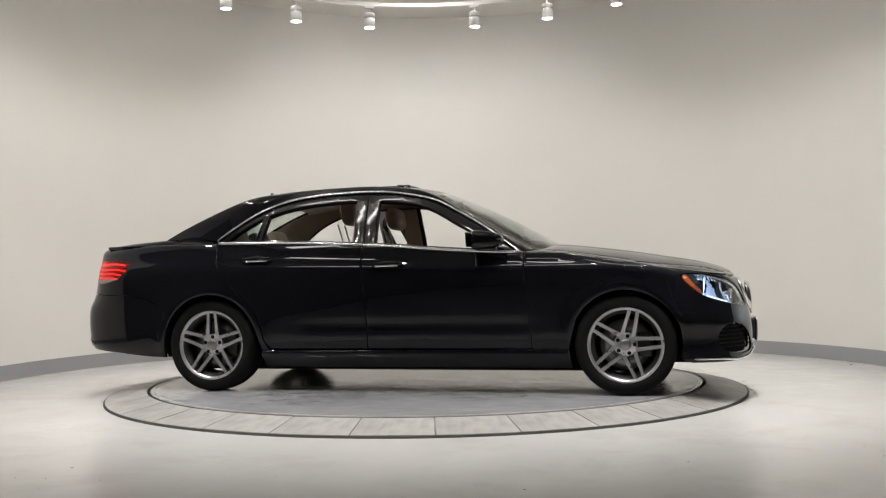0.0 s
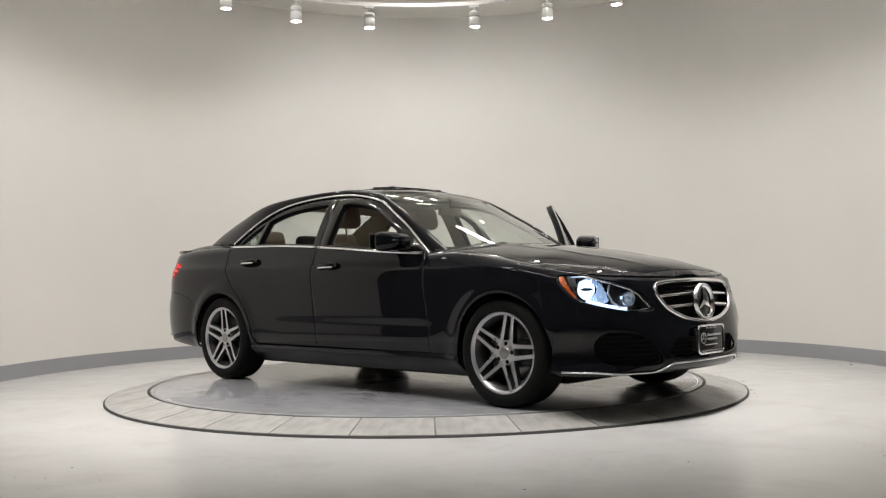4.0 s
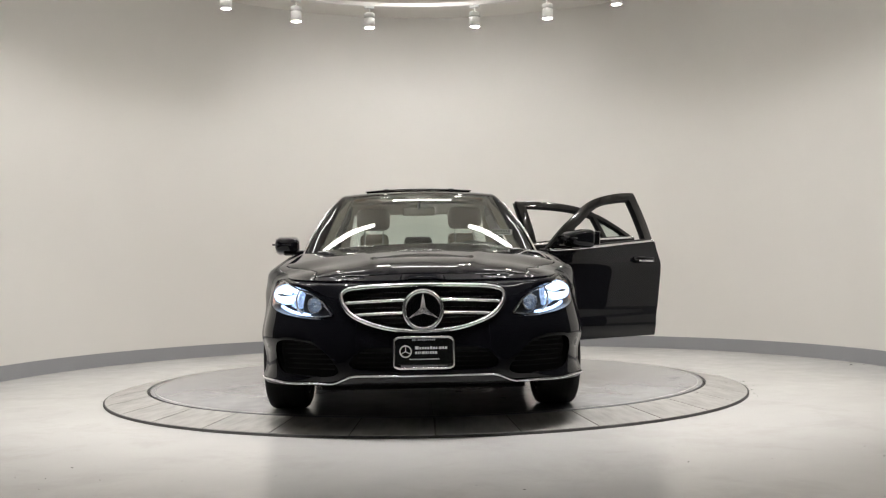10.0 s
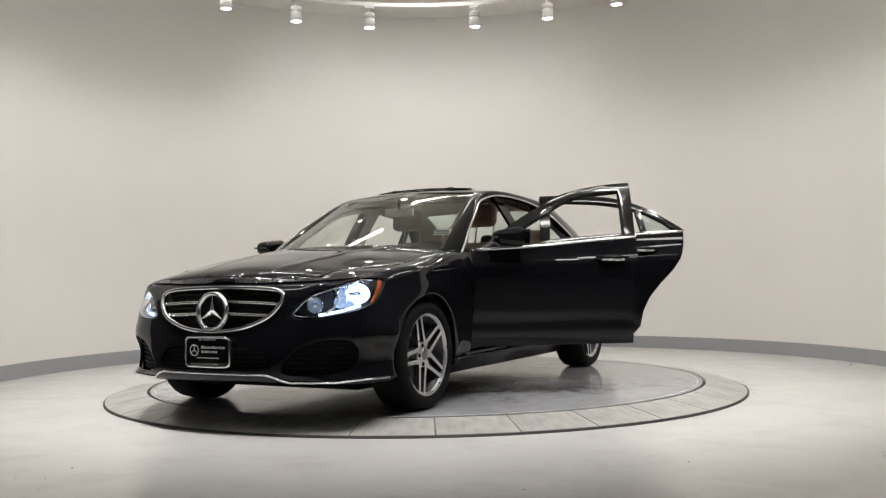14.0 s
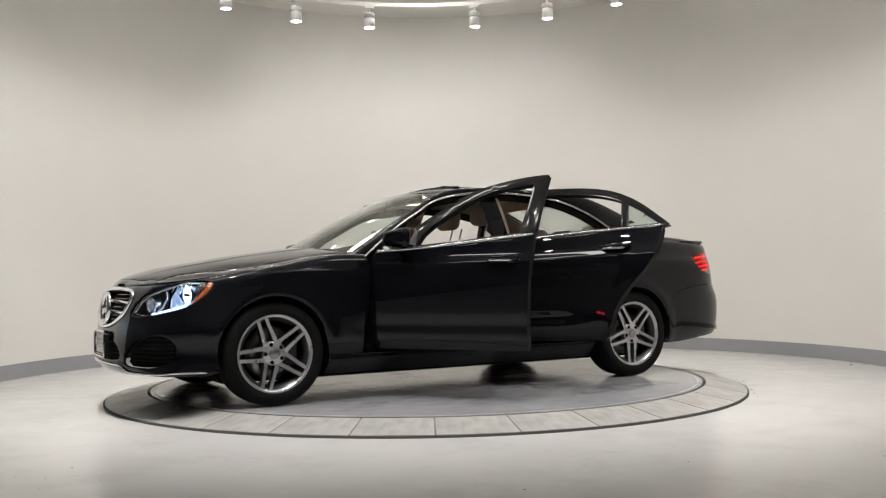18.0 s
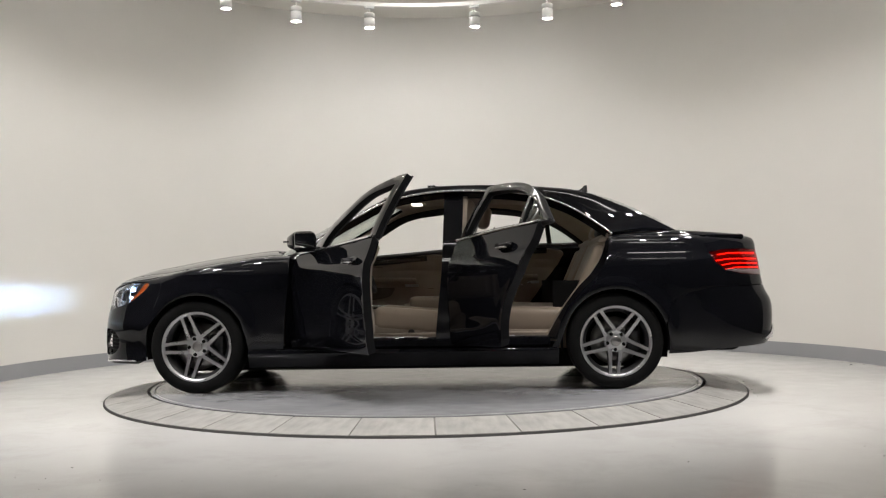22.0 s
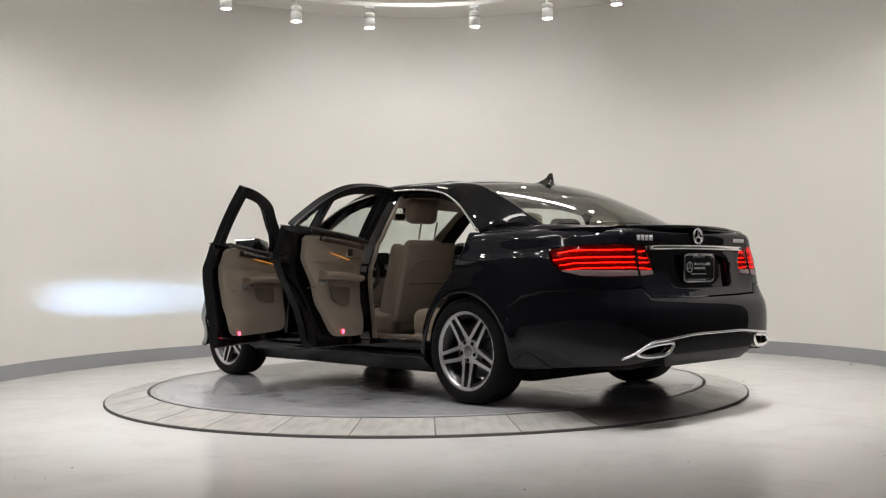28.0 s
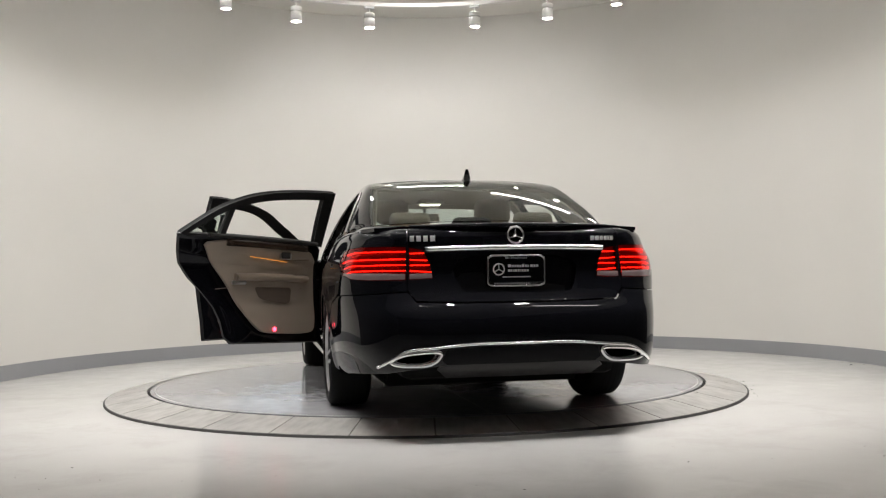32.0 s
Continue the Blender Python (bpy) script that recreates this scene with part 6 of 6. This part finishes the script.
        grid("b_pillar", bp, 24, 4, M_PAINT, CAR, "black centre pillar", thick=0.02, out=(0, g, 0))

        def bi(u, v):
            p = bp(u, v)
            p[:, 0] -= 0.032
            p[:, 1] -= g * 0.03
            return p
        grid("b_pillar_trim", bi, 20, 3, M_BEIGE2, CAR, "beige centre pillar trim", thick=0.015, out=(0, -g, 0))
        # sill with its bright tread plate
        part("door_sill", box(-1.0, 0.80, min(g * 0.72, g * 0.845), max(g * 0.72, g * 0.845), 0.30, 0.375, 0.018), M_PAINT, CAR)
        part("sill_trim", box(-1.0, 0.78, min(g * 0.69, g * 0.735), max(g * 0.69, g * 0.735), 0.36, 0.40, 0.01), M_BEIGE2, CAR, "beige sill trim")
        for x0, x1 in ((-0.12, 0.62), (-0.82, -0.48)):
            part("tread_plate", box(x0, x1, min(g * 0.775, g * 0.825), max(g * 0.775, g * 0.825), 0.374, 0.379, 0.002), M_SATIN, CAR, "brushed sill plate")
        # front hinge post and its kick trim
        def hp(u, v):
            z = 0.33 + 0.60 * u
            return np.stack([0.835 + 0.0 * z - 0.25 * v, g * (0.800 - 0.06 * v - 0.02 * u + 0 * z), z], -1)
        grid("hinge_post", hp, 8, 2, M_PAINT, CAR, thick=0.02, out=(0, g, 0))
        part("kick_trim", box(0.55, 0.80, min(g * 0.68, g * 0.705), max(g * 0.68, g * 0.705), 0.30, 0.80, 0.012), M_BEIGE2, CAR, "beige kick panel")
        # rear aperture: wheel-house side trim
        edge = [(-1.0, 0.36), (-1.06, 0.47), (-1.13, 0.58), (-1.22, 0.70), (-1.32, 0.80), (-1.385, 0.90), (-1.42, 1.0), (-1.44, 1.05)]
        def wh(u, v):
            k = u * (len(edge) - 1)
            x = np.interp(k, range(len(edge)), [e[0] for e in edge]) + 0.02
            z = np.interp(k, range(len(edge)), [e[1] for e in edge])
            y = np.interp(z, [0.3, 0.9, 1.06], [0.85, 0.85, 0.80])
            return np.stack([x - 0.05 * (1 - v), g * (y - 0.10 * v), z + 0 * v], -1)
        grid("rear_aperture", wh, 16, 3, M_PAINT, CAR, thick=0.02, out=(1, 0, 0.3))
        def wi(u, v):
            p = wh(u, 0.0 * v + 1)
            p[:, 0] += -0.02 - 0.09 * v + 0.03
            p[:, 1] -= g * (0.015 + 0.05 * v)
            return p
        grid("rear_side_trim", wi, 16, 2, M_BEIGE2, CAR, "beige rear side trim", thick=0.01, out=(1, -g, 0))
        part("floor_lamp_glow", box(-0.70, -0.62, min(g * 0.60, g * 0.66), max(g * 0.60, g * 0.66), 0.30, 0.312, 0.003), M_WARM, CAR, "small footwell lamp")
    # dashboard
    d = new("dashboard")
    d.parent = CAR
    tagged(d, "dark and beige dashboard with wood inlay")
    def top(u, v):
        w = 2 * v - 1
        hood = 0.03 * np.exp(-((w * 0.76 - 0.37) / 0.2) ** 2)
        x = 0.98 - 0.42 * u - 0.05 * w * w * (1 - u) * 2
        return np.stack([x, w * 0.76, 0.965 + 0.035 * np.sin(u * 2.2) + hood * smooth(0.4, 0.9, u) - 0.02 * w * w], -1)
    grid("dash_top", top, 10, 20, M_DASH, d, "dark dashboard top", thick=0.02)
    part("dash_face", box(0.57, 0.72, -0.70, 0.70, 0.80, 0.975, 0.03), M_DASH, d)
    part("dash_wood", box(0.555, 0.60, -0.70, 0.70, 0.805, 0.85, 0.012), M_WOOD, d, "dark wood dashboard inlay")
    part("dash_lower", box(0.56, 0.80, -0.68, 0.68, 0.55, 0.80, 0.05), M_BEIGE2, d, "beige lower dashboard")
    cushion("instrument_hood", 0.50, 0.62, 0.20, 0.54, 0.90, 1.03, 0.035, M_DASH, d)
    part("instrument_face", box(0.494, 0.503, 0.23, 0.51, 0.915, 1.0, 0.002), M_SCREEN, d)
    for y in (0.29, 0.37, 0.45):
        v, f = lathe([(0.036, 0.0), (0.040, 0.004), (0.043, 0.0)], 24)
        mesh_ob("gauge_ring", v, f, M_CHROME, d).matrix_basis = pose(0.492, y, 0.955, 0, -90, 0)
    part("centre_screen", box(0.535, 0.56, -0.10, 0.10, 0.90, 1.0, 0.006), M_SCREEN, d, "dark centre screen")
    for y in (-0.62, -0.13, 0.13, 0.64):
        part("air_vent", box(0.548, 0.57, y - 0.05, y + 0.05, 0.86, 0.905, 0.006), M_SATIN, d, "silver air vent")
        for k in range(3):
            part("vent_slat", box(0.545, 0.552, y - 0.042, y + 0.042, 0.868 + 0.012 * k, 0.874 + 0.012 * k), M_DASH, d)
    # console
    c = new("centre_console")
    c.parent = CAR
    tagged(c, "beige and wood centre console with a lidded armrest")
    part("console_body", box(-0.35, 0.58, -0.13, 0.13, 0.36, 0.55, 0.03), M_BEIGE2, c)
    part("console_wood", box(0.02, 0.55, -0.10, 0.10, 0.545, 0.56, 0.005), M_WOOD, c)
    cushion("console_armrest", -0.38, 0.02, -0.11, 0.11, 0.54, 0.64, 0.03, M_BEIGE, c)
    bar("console_rail", [(0.55, 0.105, 0.575), (0.05, 0.105, 0.565)], 0.006, M_CHROME, c)
    bar("console_rail", [(0.55, -0.105, 0.575), (0.05, -0.105, 0.565)], 0.006, M_CHROME, c)
    # steering wheel
    w = new("steering_wheel")
    w.parent = CAR
    tagged(w, "dark leather steering wheel with silver spokes")
    ring = [(0.185 * math.cos(a), 0.185 * math.sin(a), 0) for a in np.linspace(0, 2 * math.pi, 41)[:-1]]
    bar("wheel_rim", ring, 0.0165, M_DASH, w, sides=10, closed=True)
    cushion("wheel_hub", -0.075, 0.075, -0.085, 0.085, -0.02, 0.03, 0.022, M_DASH, w)
    for a in (180, 0, 270 - 22, 270 + 22):
        q = math.radians(a + 90)
        bar("wheel_spoke", [(0.06 * math.cos(q), 0.06 * math.sin(q), 0.0), (0.18 * math.cos(q), 0.18 * math.sin(q), 0.0)], 0.013, M_STEEL, w, "silver spoke", flat=0.4)
    bar("steering_column", [(0, 0, -0.01), (0, 0, -0.26)], 0.035, M_DASH, w)
    w.matrix_basis = pose(0.335, 0.37, 0.865, 0, -66, 0)
    # inner mirror, visors, roof console
    cushion("inner_mirror", 0.185, 0.215, -0.12, 0.12, 1.245, 1.305, 0.013, M_BEIGE2, CAR, None, "beige inner mirror")
    part("inner_mirror_glass", box(0.182, 0.1855, -0.11, 0.11, 1.252, 1.298, 0.001), M_MIRROR, CAR)
    bar("mirror_stem", [(0.21, 0, 1.29), (0.20, 0, 1.37)], 0.012, M_TRIMBLK, CAR)
    cushion("roof_console", -0.12, 0.12, -0.10, 0.10, 1.36, 1.405, 0.02, M_BEIGE2, CAR)
    part("roof_light", box(-0.08, 0.0, -0.075, 0.075, 1.352, 1.362, 0.003), M_WARM, CAR, "warm roof lamp")
    for g in (1, -1):
        cushion("sun_visor", 0.02, 0.17, min(g * 0.13, g * 0.48), max(g * 0.13, g * 0.48), 1.36, 1.378, 0.008, M_HEADLINER, CAR, None, "beige sun visor")
    # price sticker inside the windscreen, its writing as bars
    s = part("windscreen_sticker", box(-0.001, 0.001, -0.075, 0.075, -0.022, 0.022), M_WHITEINK, CAR, "white stock sticker")
    s.matrix_basis = pose(0.60, 0.575, 1.095, 0, -30, -12)
    for k in range(7):
        part("sticker_bar", box(0.0012, 0.002, -0.062 + 0.018 * k, -0.050 + 0.018 * k, -0.002, 0.016), M_TRIMBLK, s)
    part("sticker_bar", box(0.0012, 0.002, -0.06, 0.06, -0.015, -0.009), M_TRIMBLK, s)


build_seat(-0.03, 0.37)
build_seat(-0.16, -0.37)
build_cabin()


# ---------------------------------------------------------------- what turns
TURN = [(0.0, -14.04), (1.0, -21.58), (2.0, -29.12), (3.0, -36.68), (4.0, -44.26), (5.0, -51.86), (6.0, -59.45), (7.0, -67.01), (8.0, -74.5), (9.0, -81.9), (10.0, -89.24), (11.0, -96.57), (12.0, -103.95), (13.0, -111.4), (14.0, -118.98), (15.0, -126.7), (16.0, -134.58), (17.0, -142.64), (18.0, -150.83), (19.0, -159.06), (20.0, -167.25), (21.0, -175.36), (22.0, -183.34), (23.0, -191.18), (24.0, -198.85), (25.0, -206.37), (26.0, -213.79), (27.0, -221.19), (28.0, -228.67), (29.0, -236.29), (30.0, -244.02), (31.0, -251.83), (32.0, -259.68)]


def motions():
    rows_car, rows_disc = [], []
    for t, a in TURN:
        m = pose(0, 0, 0, 0, 0, a)
        rows_car.append((t, m @ Matrix.Translation(OFF)))
        rows_disc.append((t, pose(0, 0, DISC_Z, 0, 0, a)))
    walk(CAR, rows_car)
    walk(DISC, rows_disc)


motions()
